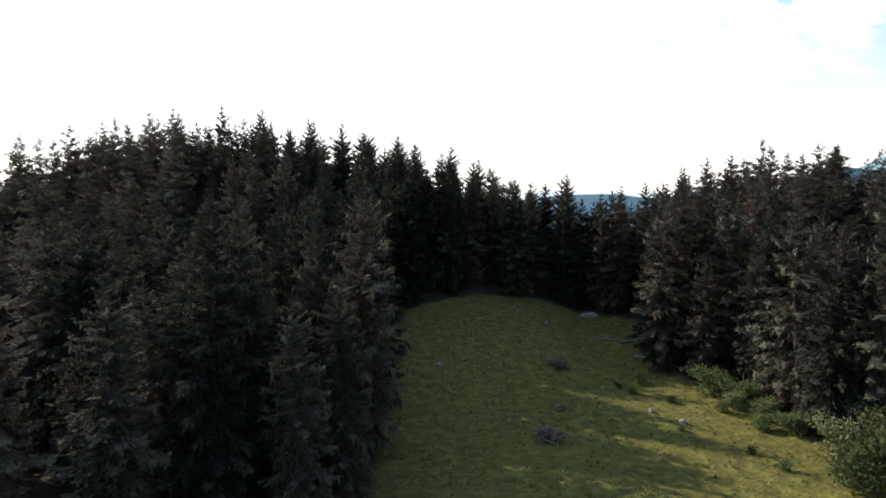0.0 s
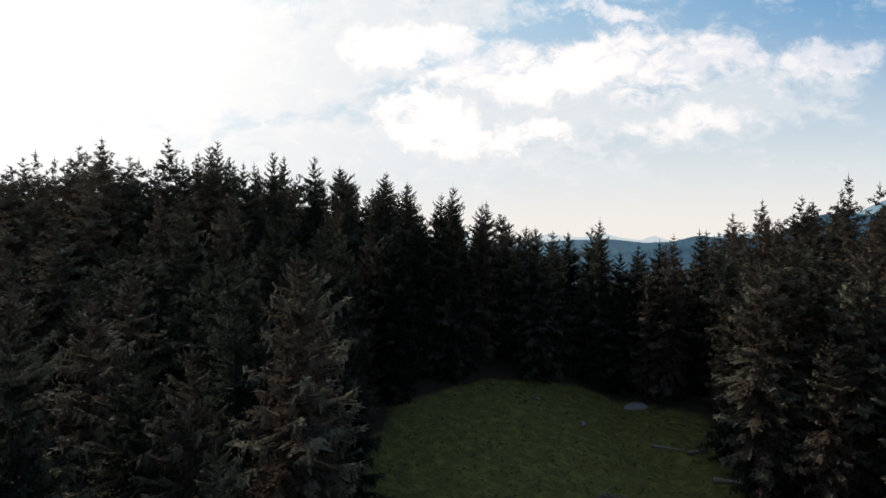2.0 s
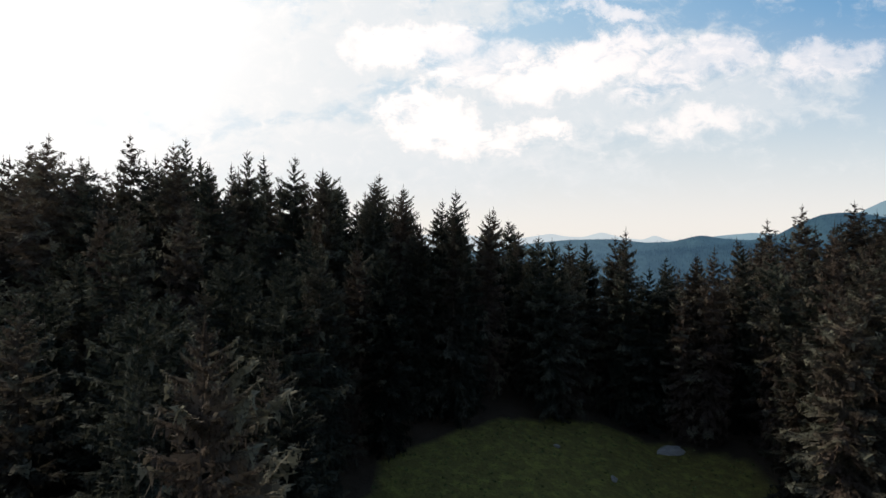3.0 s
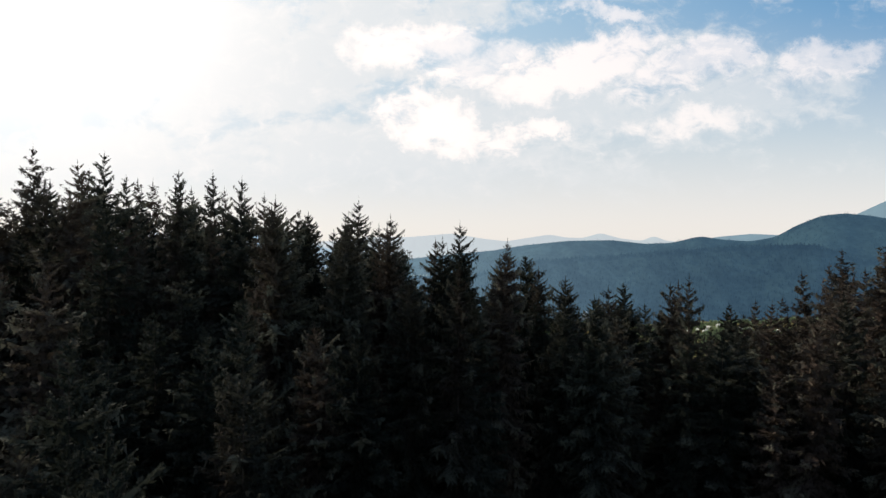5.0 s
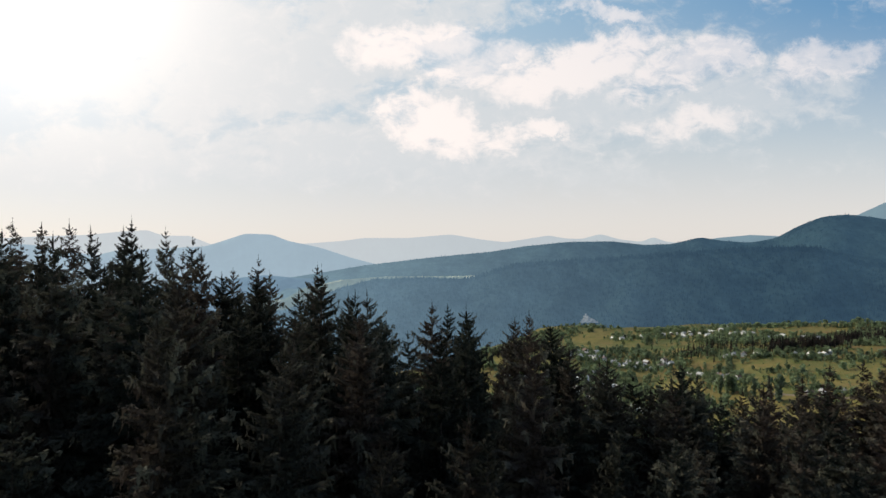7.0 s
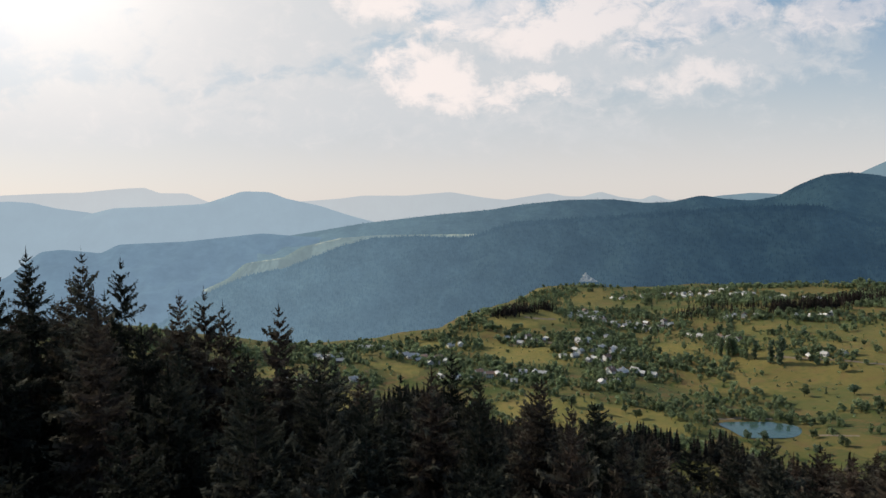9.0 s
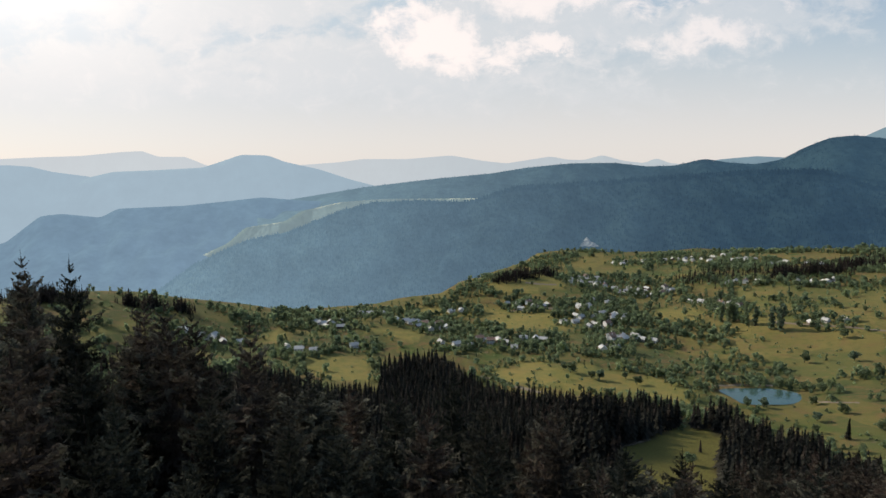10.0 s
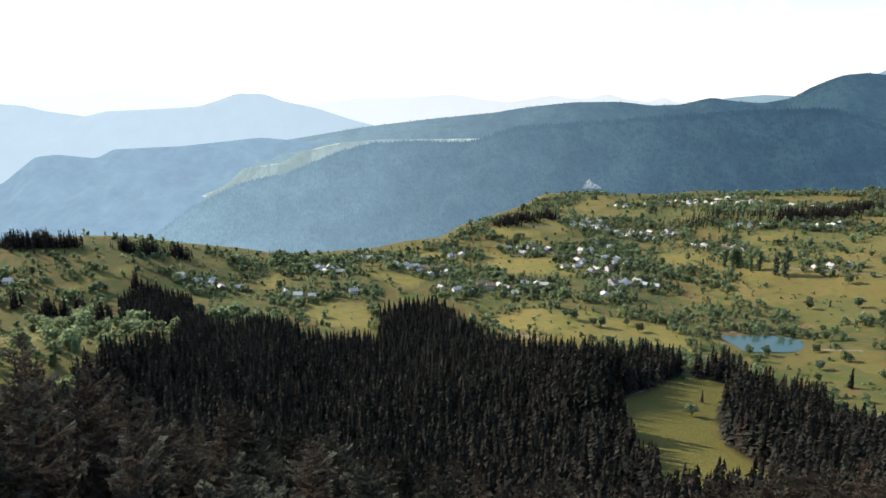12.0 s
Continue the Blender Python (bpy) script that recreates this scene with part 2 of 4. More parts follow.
def add_noise_vec(self, w):
    t = self.add("ShaderNodeTexNoise")
    self.link(w, t.inputs["Vector"])
    t.inputs["Scale"].default_value, t.inputs["Detail"].default_value = 0.012, 3
    return self.vec("SUBTRACT", t.outputs["Color"], (0.5, 0.5, 0.5))


Nodes.add_noise_vec = add_noise_vec
M_BARK, M_WOOD, M_ROCK = material("bark", bark_shade), material("dead_wood", wood_shade), material("rock", rock_shade)
M_GROUND = material("grass_and_earth", ground_shade)


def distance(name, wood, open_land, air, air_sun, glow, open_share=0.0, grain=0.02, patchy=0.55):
    """Far woods and pastures: a backdrop, with the haze of kilometres of lit air painted as glow."""
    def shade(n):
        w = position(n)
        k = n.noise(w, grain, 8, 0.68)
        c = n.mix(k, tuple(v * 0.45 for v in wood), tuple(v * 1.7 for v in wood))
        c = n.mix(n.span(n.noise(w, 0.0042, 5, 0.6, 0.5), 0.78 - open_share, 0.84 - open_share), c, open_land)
        # shade of folds and gullies painted by noise into colour and glow
        fold_shade = n.noise(n.scaled(w, (1, 0.6, 1.6)), 0.0055, 5, 0.6, 0.4)
        fold_shade = n.math("ADD", n.math("MULTIPLY", fold_shade, 0.6), n.math("MULTIPLY", n.noise(n.scaled(w, (1, 0.5, 0.35)), 0.016, 4, 0.6, 0.8), 0.4))
        c = n.mix(n.span(fold_shade, 0.40, 0.60), n.mix(0.55, c, (0, 0, 0)), c)
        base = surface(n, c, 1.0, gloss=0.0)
        # painted haze: emission that turns from air to air_sun towards the sun's side
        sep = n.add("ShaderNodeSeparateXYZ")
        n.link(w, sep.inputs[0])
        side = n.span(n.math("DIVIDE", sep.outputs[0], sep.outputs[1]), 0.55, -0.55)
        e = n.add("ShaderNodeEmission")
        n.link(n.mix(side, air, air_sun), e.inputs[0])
        n.link(n.math("MULTIPLY_ADD", n.math("ADD", n.math("MULTIPLY", k, 0.9), fold_shade), glow * patchy, glow * (1 - 0.98 * patchy)), e.inputs[1])
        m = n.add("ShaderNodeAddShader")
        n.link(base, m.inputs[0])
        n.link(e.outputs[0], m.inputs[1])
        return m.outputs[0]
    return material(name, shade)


# ---- mesh helpers ----
def mesh_of(name, verts, faces, mat, smooth_shade=False):
    """A mesh from arrays of corners and of triangles or quads."""
    me = bpy.data.meshes.new(name)
    v, f = np.asarray(verts, np.float32), np.asarray(faces, np.int32)
    me.vertices.add(len(v))
    me.vertices.foreach_set("co", v.ravel())
    side = f.shape[1]
    me.loops.add(f.size)
    me.loops.foreach_set("vertex_index", f.ravel())
    me.polygons.add(len(f))
    me.polygons.foreach_set("loop_start", np.arange(0, f.size, side, dtype=np.int32))
    me.polygons.foreach_set("use_smooth", np.full(len(f), smooth_shade))
    me.update(calc_edges=True)
    me.materials.append(mat)
    return me


def part(name, me, parent, label=""):
    ob = new(name, me)
    ob.parent = parent
    return tagged(ob, label) if label else ob


def joined(pieces):
    """One set of corners and triangles from many."""
    vs, fs, at = [], [], 0
    for v, f in pieces:
        vs.append(v)
        fs.append(f + at)
        at += len(v)
    return np.concatenate(vs), np.concatenate(fs)


def spun(v, turn, size, at, lean=0.0):
    c, s = math.cos(turn), math.sin(turn)
    w = v * size
    x, y, z = w[:, 0] * c - w[:, 1] * s, w[:, 0] * s + w[:, 1] * c, w[:, 2]
    return np.stack((x + at[0] + lean * z, y + at[1], z + at[2]), 1)


def scatter(name, kinds, spots, mat, label, category, slim=99.0, needles=False):
    """Many plants that nobody counts, in one mesh."""
    rng = np.random.default_rng(len(spots))
    pieces, tints, ends = [], [], []
    for x, y, z, size in spots:
        v, f = kinds[rng.integers(len(kinds))]
        tints.append(np.full(len(v), rng.uniform(), np.float32))
        ends.append(tip_light(v) if needles else np.zeros(len(v), np.float32))
        pieces.append((spun(v, rng.uniform(0, 6.28), np.array((min(size, slim) * rng.uniform(0.9, 1.15),) * 2 + (size,)), (x, y, z), rng.normal(0, 0.015)), f))
    me = mesh_of(name, *joined(pieces), mat)
    me.attributes.new("tint", "FLOAT", "POINT").data.foreach_set("value", np.concatenate(tints))
    me.attributes.new("tip_light", "FLOAT", "POINT").data.foreach_set("value", np.concatenate(ends))
    return tagged(new(name, me), label, category, kind="stuff")


# ---- lie of the land ----
def smooth(a, b, v):
    k = np.clip((v - a) / (b - a), 0, 1)
    return k * k * (3 - 2 * k)


def rim(x):
    """How far the village shelf reaches before the deep valley behind it."""
    return 1095 + np.minimum(np.where(x > 0, 2.1 * x, 0.5 * x), 600)


def lie(x, y):
    """Height of the ground: meadow at 0, wooded hill, slope, village shelf, deep valley."""
    x, y = np.asarray(x, float), np.asarray(y, float)
    rise = 16 * (1 - np.exp(-np.maximum(0, 22 - x) / 30)) * smooth(50, 115, y) * (1 - 0.85 * smooth(-48, -105, x))
    rise = rise + 7 * smooth(34, 64, x) * smooth(58, 95, y) + 3 * smooth(75, 105, y) * smooth(-10, 25, x)
    s = np.maximum(0, y - 127 - 0.10 * np.maximum(0, -x))
    drop = 172 * (1 - np.exp(-(s * s / (s + 20)) / 190))
    z = rise * (1 - smooth(0, 260, s)) - drop
    far = smooth(150, 420, s)
    z = z + far * (5 * np.sin(x / 61 + y / 140) * np.sin(y / 83 - x / 190) + 2.5 * np.sin(x / 27 + 1) * np.sin(y / 38))
    z = z + 58 * np.exp(-((x + 470) / 200) ** 2 - ((y - 830) / 200) ** 2) + 38 * np.exp(-((x + 260) / 110) ** 2 - ((y - 470) / 140) ** 2)
    z = z + 56 * smooth(260, 850, x) * smooth(420, 900, y) * (1 - smooth(1250, 1700, y))
    z = z + 26 * np.exp(-((x - 150) / 110) ** 2 - ((y - 1190) / 100) ** 2)
    z = z - 330 * smooth(0, 520, y - rim(x))
    z = z + 0.25 * np.sin(x / 5.1) * np.sin(y / 6.3 + 1) + 0.15 * np.sin(x / 2.3 + y / 3.1)
    k = np.exp(-(((x - 287) / 46) ** 2 + ((y - 616) / 36) ** 2) ** 2)
    return z * (1 - k) - 159.3 * k


def inside(poly, x, y):
    """Whether points lie within a ring of the plan."""
    x, y = np.asarray(x, float), np.asarray(y, float)
    hit = np.zeros(np.broadcast(x, y).shape, bool)
    for (x0, y0), (x1, y1) in zip(poly, poly[1:] + poly[:1]):
        if y0 == y1:
            continue
        hit ^= ((y0 > y) != (y1 > y)) & (x < (x1 - x0) * (y - y0) / (y1 - y0) + x0)
    return hit


MEADOW = [(-9, -400), (-6, 42), (-5, 56), (-7, 78), (-5, 88), (7, 99), (20, 103), (32, 96), (27, 77), (31, 68), (35, 51), (38, 30), (60, -400)]
GLADE = [(108, 466), (140, 492), (184, 530), (210, 512), (197, 472), (166, 440), (149, 392), (150, 360), (130, 300), (76, 285), (88, 340), (95, 380), (98, 408), (78, 424), (82, 432)]
WOOD = [(-300, -400), (-240, 250), (-190, 400), (-203, 434), (-206, 472), (-196, 516), (-183, 493), (-195, 534), (-216, 590), (-241, 580), (-285, 621), (-312, 673), (-311, 708), (-300, 729),
        (-245, 685), (-209, 623), (-179, 597), (-169, 653), (-142, 639), (-112, 603), (-55, 622), (-61, 709), (-36, 744), (-5, 754), (13, 730), (38, 662), (64, 615), (96, 593), (136, 577),
        (165, 568), (188, 548), (172, 515), (197, 534), (222, 544), (217, 508), (238, 485), (254, 472), (228, 425), (240, 370), (320, 150), (330, -400)]


FIELDS = [
    [(-147, 717), (-136, 749), (-81, 756), (-64, 661), (-94, 647), (-128, 671)],
    [(53, 700), (91, 726), (131, 716), (177, 689), (217, 659), (238, 619), (218, 588), (164, 623), (113, 625), (65, 655)],
    [(-60, 1010), (72, 1028), (198, 964), (182, 876), (90, 877), (74, 953), (-15, 973)],
    [(488, 1097), (562, 1036), (700, 961), (428, 661), (392, 661), (337, 650), (359, 698), (338, 776), (358, 833), (398, 858)],
    [(-99, 857), (-58, 875), (-17, 861), (-26, 821), (-82, 831)],
    [(-396, 665), (-365, 713), (-349, 776), (-338, 754), (-350, 686)],
    [(270, 1297), (384, 1267), (495, 1500), (386, 1560), (300, 1480)],
    [(78, 1124), (150, 1200), (230, 1211), (212, 1119), (112, 1078)],
    [(317, 1001), (380, 989), (379, 929), (310, 912)],
    [(243, 565), (310, 595), (368, 577), (260, 429), (265, 474), (291, 526), (249, 560)],
    [(-220, 827), (-204, 858), (-181, 797), (-200, 781)],
    [(-130, 960), (-60, 985), (-40, 950), (-100, 925)],
    [(-300, 560), (-255, 600), (-235, 560), (-270, 500)],
]


def wooded(x, y):
    return inside(WOOD, x, y) & ~inside(MEADOW, x, y) & ~inside(GLADE, x, y)


def build_ground():
    gx = np.sinh(np.linspace(-5.6, 5.6, 260)) / math.sinh(5.6) * 3400
    gy = 60 + np.sinh(np.linspace(-4.2, 5.8, 330)) / math.sinh(5.8) * 3300
    x, y = np.meshgrid(gx, gy)
    v = np.stack((x, y, lie(x, y)), -1).reshape(-1, 3)
    i = np.arange(len(v)).reshape(x.shape)
    f = np.stack((i[:-1, :-1], i[:-1, 1:], i[1:, 1:], i[1:, :-1]), -1).reshape(-1, 4)
    me = mesh_of("ground", v, f, M_GROUND, True)
    hay = np.zeros(x.shape)
    for k, ring in enumerate(FIELDS):
        hay = np.maximum(hay, inside(ring, x, y) * (0.1 if k == 9 else 0.35 if k in (3, 6) else 1.0))
    for name, data in (("grass", ~wooded(x, y)), ("vale", smooth(420, 520, y + 0 * x) * ~inside(GLADE, x, y)), ("hay", hay)):
        me.attributes.new(name, "FLOAT", "POINT").data.foreach_set("value", np.asarray(data, np.float32).ravel())
    return tagged(new("ground", me), "grassy and wooded hillside falling to hay fields", "ground", kind="structure")


build_ground()


# ---- the distance: ridge behind ridge ----
def ridge(name, crest, r, depth, foot, mat, rough, label, steps=26, cols=340):
    """A range of hills on an arc round the valley; crest gives its height against the eye at (0, 108, 40)."""
    us, hs = np.array([c[0] for c in crest]), np.array([c[1] for c in crest])
    u = np.linspace(us[0], us[-1], cols)
    k = np.interp(u, us, hs)
    k = np.convolve(np.pad(k, 4, mode="edge"), np.hanning(11)[1:-1] / np.hanning(11).sum(), "valid")
    top = 40 + k * r
    foot = np.minimum(foot, top - 60)
    rows = []
    for j in range(steps + 6):
        a = j / steps
        rr = r - depth * (1 - a) if a <= 1 else r + depth * 0.4 * (a - 1)
        y = rr / np.sqrt(1 + u * u)
        x = u * y
        fall = a ** 1.15 if a <= 1 else 1 - (a - 1) * 0.8
        z = foot + (top - foot) * fall
        gully = np.sin(x / 47 + 3 * np.sin(y / 130)) + 0.6 * np.sin(x / 21 + y / 60) + 0.8 * np.sin(x / 111 + 1.3)
        z = z + rough * gully * np.sin(min(a, 1) * math.pi) ** 0.7
        rows.append(np.stack((x, y + 108, z), -1))
    g = np.array(rows)
    i = np.arange(g.shape[0] * g.shape[1]).reshape(g.shape[:2])
    f = np.stack((i[:-1, :-1], i[:-1, 1:], i[1:, 1:], i[1:, :-1]), -1).reshape(-1, 4)
    tagged(new(name, mesh_of(name, g.reshape(-1, 3), f, mat, True)), label, "mountain", kind="structure")
    return g


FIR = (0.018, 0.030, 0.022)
# haze painted into each material's glow, mostly paler with distance
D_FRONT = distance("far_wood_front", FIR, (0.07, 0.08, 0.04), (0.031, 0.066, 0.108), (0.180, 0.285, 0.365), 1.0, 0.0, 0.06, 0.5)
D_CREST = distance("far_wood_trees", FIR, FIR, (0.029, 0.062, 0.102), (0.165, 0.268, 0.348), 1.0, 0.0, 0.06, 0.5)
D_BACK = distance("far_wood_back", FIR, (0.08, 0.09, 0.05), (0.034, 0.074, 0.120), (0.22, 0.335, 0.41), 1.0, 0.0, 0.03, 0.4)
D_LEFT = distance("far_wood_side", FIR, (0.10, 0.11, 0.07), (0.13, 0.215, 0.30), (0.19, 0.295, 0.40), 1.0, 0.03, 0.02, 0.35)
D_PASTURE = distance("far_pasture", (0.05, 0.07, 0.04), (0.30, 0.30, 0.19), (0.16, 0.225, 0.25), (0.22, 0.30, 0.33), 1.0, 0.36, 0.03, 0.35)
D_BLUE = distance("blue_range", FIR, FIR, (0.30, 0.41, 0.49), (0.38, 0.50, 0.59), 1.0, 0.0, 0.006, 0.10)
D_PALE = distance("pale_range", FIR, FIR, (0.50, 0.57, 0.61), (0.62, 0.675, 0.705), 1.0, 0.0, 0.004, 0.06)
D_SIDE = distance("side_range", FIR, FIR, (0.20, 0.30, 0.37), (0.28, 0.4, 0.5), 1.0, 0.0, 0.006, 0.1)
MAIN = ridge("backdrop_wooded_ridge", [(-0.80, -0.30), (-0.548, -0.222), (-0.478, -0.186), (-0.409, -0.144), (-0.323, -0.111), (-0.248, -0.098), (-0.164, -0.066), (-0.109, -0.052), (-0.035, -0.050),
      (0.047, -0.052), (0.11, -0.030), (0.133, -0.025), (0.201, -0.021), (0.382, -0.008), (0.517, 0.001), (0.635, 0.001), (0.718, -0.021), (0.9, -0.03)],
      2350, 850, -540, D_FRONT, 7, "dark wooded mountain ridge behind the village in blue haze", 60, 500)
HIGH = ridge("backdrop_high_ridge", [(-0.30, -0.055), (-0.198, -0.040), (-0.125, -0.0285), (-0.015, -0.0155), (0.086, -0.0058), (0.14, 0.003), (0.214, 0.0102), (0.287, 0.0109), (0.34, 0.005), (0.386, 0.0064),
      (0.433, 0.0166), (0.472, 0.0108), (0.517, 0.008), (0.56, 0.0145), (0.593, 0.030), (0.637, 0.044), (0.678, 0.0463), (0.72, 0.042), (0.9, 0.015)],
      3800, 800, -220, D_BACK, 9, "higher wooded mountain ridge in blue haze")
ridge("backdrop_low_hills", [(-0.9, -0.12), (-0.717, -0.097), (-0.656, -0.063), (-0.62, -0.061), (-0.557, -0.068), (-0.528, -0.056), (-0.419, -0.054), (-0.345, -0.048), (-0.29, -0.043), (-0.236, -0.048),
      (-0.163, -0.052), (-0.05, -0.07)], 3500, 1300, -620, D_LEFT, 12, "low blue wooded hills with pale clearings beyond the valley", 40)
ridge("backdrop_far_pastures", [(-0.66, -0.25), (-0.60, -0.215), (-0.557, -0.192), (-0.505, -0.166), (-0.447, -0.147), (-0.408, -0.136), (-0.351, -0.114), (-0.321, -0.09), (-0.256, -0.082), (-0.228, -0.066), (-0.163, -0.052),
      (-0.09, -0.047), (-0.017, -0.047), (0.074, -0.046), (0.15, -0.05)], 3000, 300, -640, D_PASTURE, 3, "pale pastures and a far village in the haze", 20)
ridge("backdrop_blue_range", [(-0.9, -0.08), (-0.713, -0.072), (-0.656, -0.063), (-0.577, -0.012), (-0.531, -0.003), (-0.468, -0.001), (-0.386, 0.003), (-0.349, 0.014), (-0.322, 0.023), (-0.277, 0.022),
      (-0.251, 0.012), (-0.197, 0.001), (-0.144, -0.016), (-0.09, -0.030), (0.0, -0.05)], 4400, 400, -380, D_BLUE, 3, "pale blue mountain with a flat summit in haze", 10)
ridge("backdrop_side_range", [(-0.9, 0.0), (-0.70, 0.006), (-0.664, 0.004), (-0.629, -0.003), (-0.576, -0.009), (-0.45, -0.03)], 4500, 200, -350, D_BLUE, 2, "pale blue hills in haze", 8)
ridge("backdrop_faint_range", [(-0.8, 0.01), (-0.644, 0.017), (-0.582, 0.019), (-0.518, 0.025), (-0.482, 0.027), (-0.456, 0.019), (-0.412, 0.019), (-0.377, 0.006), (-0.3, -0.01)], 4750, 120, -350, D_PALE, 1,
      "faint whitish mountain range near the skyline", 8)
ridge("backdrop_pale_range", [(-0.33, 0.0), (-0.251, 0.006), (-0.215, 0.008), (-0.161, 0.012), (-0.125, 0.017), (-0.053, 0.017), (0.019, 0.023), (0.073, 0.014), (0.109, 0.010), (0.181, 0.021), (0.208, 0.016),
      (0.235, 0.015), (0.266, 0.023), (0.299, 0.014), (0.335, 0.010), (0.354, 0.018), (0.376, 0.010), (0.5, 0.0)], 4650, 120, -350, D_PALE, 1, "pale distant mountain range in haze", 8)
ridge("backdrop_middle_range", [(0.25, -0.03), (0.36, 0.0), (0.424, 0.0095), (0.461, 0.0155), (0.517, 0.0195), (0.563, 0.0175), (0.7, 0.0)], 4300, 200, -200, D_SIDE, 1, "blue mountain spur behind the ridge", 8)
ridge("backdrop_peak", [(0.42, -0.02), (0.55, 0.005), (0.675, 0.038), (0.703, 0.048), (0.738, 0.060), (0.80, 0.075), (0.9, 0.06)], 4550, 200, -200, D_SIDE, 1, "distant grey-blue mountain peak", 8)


# ---- spruces ----
def kites(pieces, root, way, length, width, flat):
    """A spray: a flat pointed leaf shape from root along way."""
    side = np.cross(way, flat)
    side /= np.linalg.norm(side) + 1e-9
    p = np.array((root, root + way * length * 0.45 + side * width, root + way * length, root + way * length * 0.45 - side * width))
    pieces.append((p, np.array(((0, 1, 2), (0, 2, 3)))))


def blade(pieces, root, way, length, width, flat):
    """A twig with its needles: broad where it leaves the arm, pointed at its end."""
    side = np.cross(way, flat)
    side /= np.linalg.norm(side) + 1e-9
    pieces.append((np.array((root + side * width, root + way * length, root - side * width)), np.array(((0, 1, 2),))))


def unit(v):
    return v / (np.linalg.norm(v) + 1e-9)


def girth(d, radius):
    """Half width of a spruce one metre high, d below its tip."""
    return radius * (1 - np.exp(-d / 0.27)) + 0.004


def spruce(seed, whorls, arms, pairs, radius=0.17, low=0.04, ragged=0.25):
    """Crown of a spruce one metre high: whorls of arms that droop low down and rise near the tip, each a toothed frond with hanging twigs."""
    rng = np.random.default_rng(seed)
    pieces = []
    lobes = rng.uniform(0, 6.28, 3)
    for k in range(whorls):
        f0 = 1 - (1 - (k + 0.15) / whorls) ** 1.18
        ring = rng.uniform(0.82, 1.12)
        turn0 = rng.uniform(0, 6.28)
        count = max(5, round(arms * (1 - 0.25 * f0)))
        for a in range(count):
            if rng.uniform() < 0.05:
                continue
            f = min(max(f0 + rng.uniform(-0.45, 0.45) / whorls, 0), 0.985)
            z0 = low + (0.975 - low) * f
            turn = turn0 + 6.283 * (a + rng.uniform(-0.3, 0.3)) / count
            uneven = 1 + 0.10 * math.sin(turn + lobes[0]) + 0.08 * math.sin(2 * turn + 9 * f + lobes[1]) + 0.06 * math.sin(3 * turn - 14 * f + lobes[2])
            ln = float(girth(0.985 - z0, radius)) * ring * uneven * rng.uniform(1 - ragged, 1 + ragged * 0.55) * (1 - 0.35 * max(0, 0.14 - f) / 0.14)
            out = np.array((math.cos(turn), math.sin(turn), 0))
            across = np.array((-out[1], out[0], 0))
            slope = -0.55 + 1.15 * f ** 1.5 + rng.uniform(-0.14, 0.14)
            sag = 0.30 * (1 - f)

            def spine(s):
                return np.array((0, 0, z0)) + out * ln * s + np.array((0, 0, ln * (slope * s - sag * s * s + 0.42 * (1 - 0.5 * f) * s ** 3)))

            gap = 0.9 * ln / pairs
            for j in range(pairs):
                s = 0.12 + 0.86 * (j + rng.uniform(0.1, 0.7)) / pairs
                root = spine(s)
                long = ln * (0.42 * (1 - s) ** 0.75 + 0.10)
                for sgn in (-1, 1):
                    way = unit(out * rng.uniform(0.5, 1.0) + across * sgn * rng.uniform(0.6, 1.0) + np.array((0, 0, slope - rng.uniform(0.1, 0.7) * (1 - f))))
                    blade(pieces, root, way, long * rng.uniform(0.7, 1.2), gap * 0.80, np.array((0.3 * out[0], 0.3 * out[1], 1.0)) + rng.normal(0, 0.35, 3))
                drop = unit(out * rng.uniform(-0.1, 0.5) + np.array((0, 0, -1.0)) + across * rng.uniform(-0.4, 0.4))
                blade(pieces, root, drop, min(ln * 0.5, 0.052) * rng.uniform(0.5, 1.25) * (1 - 0.5 * f), gap * 0.95, out + rng.normal(0, 0.7, 3))
            blade(pieces, spine(0.55), unit(spine(1.0) - spine(0.55)), ln * 0.56, ln * 0.07, np.array((0, 0, 1.0)) + 0.6 * rng.normal(size=3))
            blade(pieces, spine(0.0), unit(spine(0.8) - spine(0)), ln * 0.85, ln * 0.16, across * rng.choice((-1, 1)) + np.array((0, 0, rng.uniform(0.2, 1.0))))
    for k in range(4):
        th = k * 0.785
        blade(pieces, np.array((0, 0, 0.945)), np.array((0, 0, 1.0)), 0.055, 0.0045, np.array((math.cos(th), math.sin(th), 0)))
    return joined(pieces)


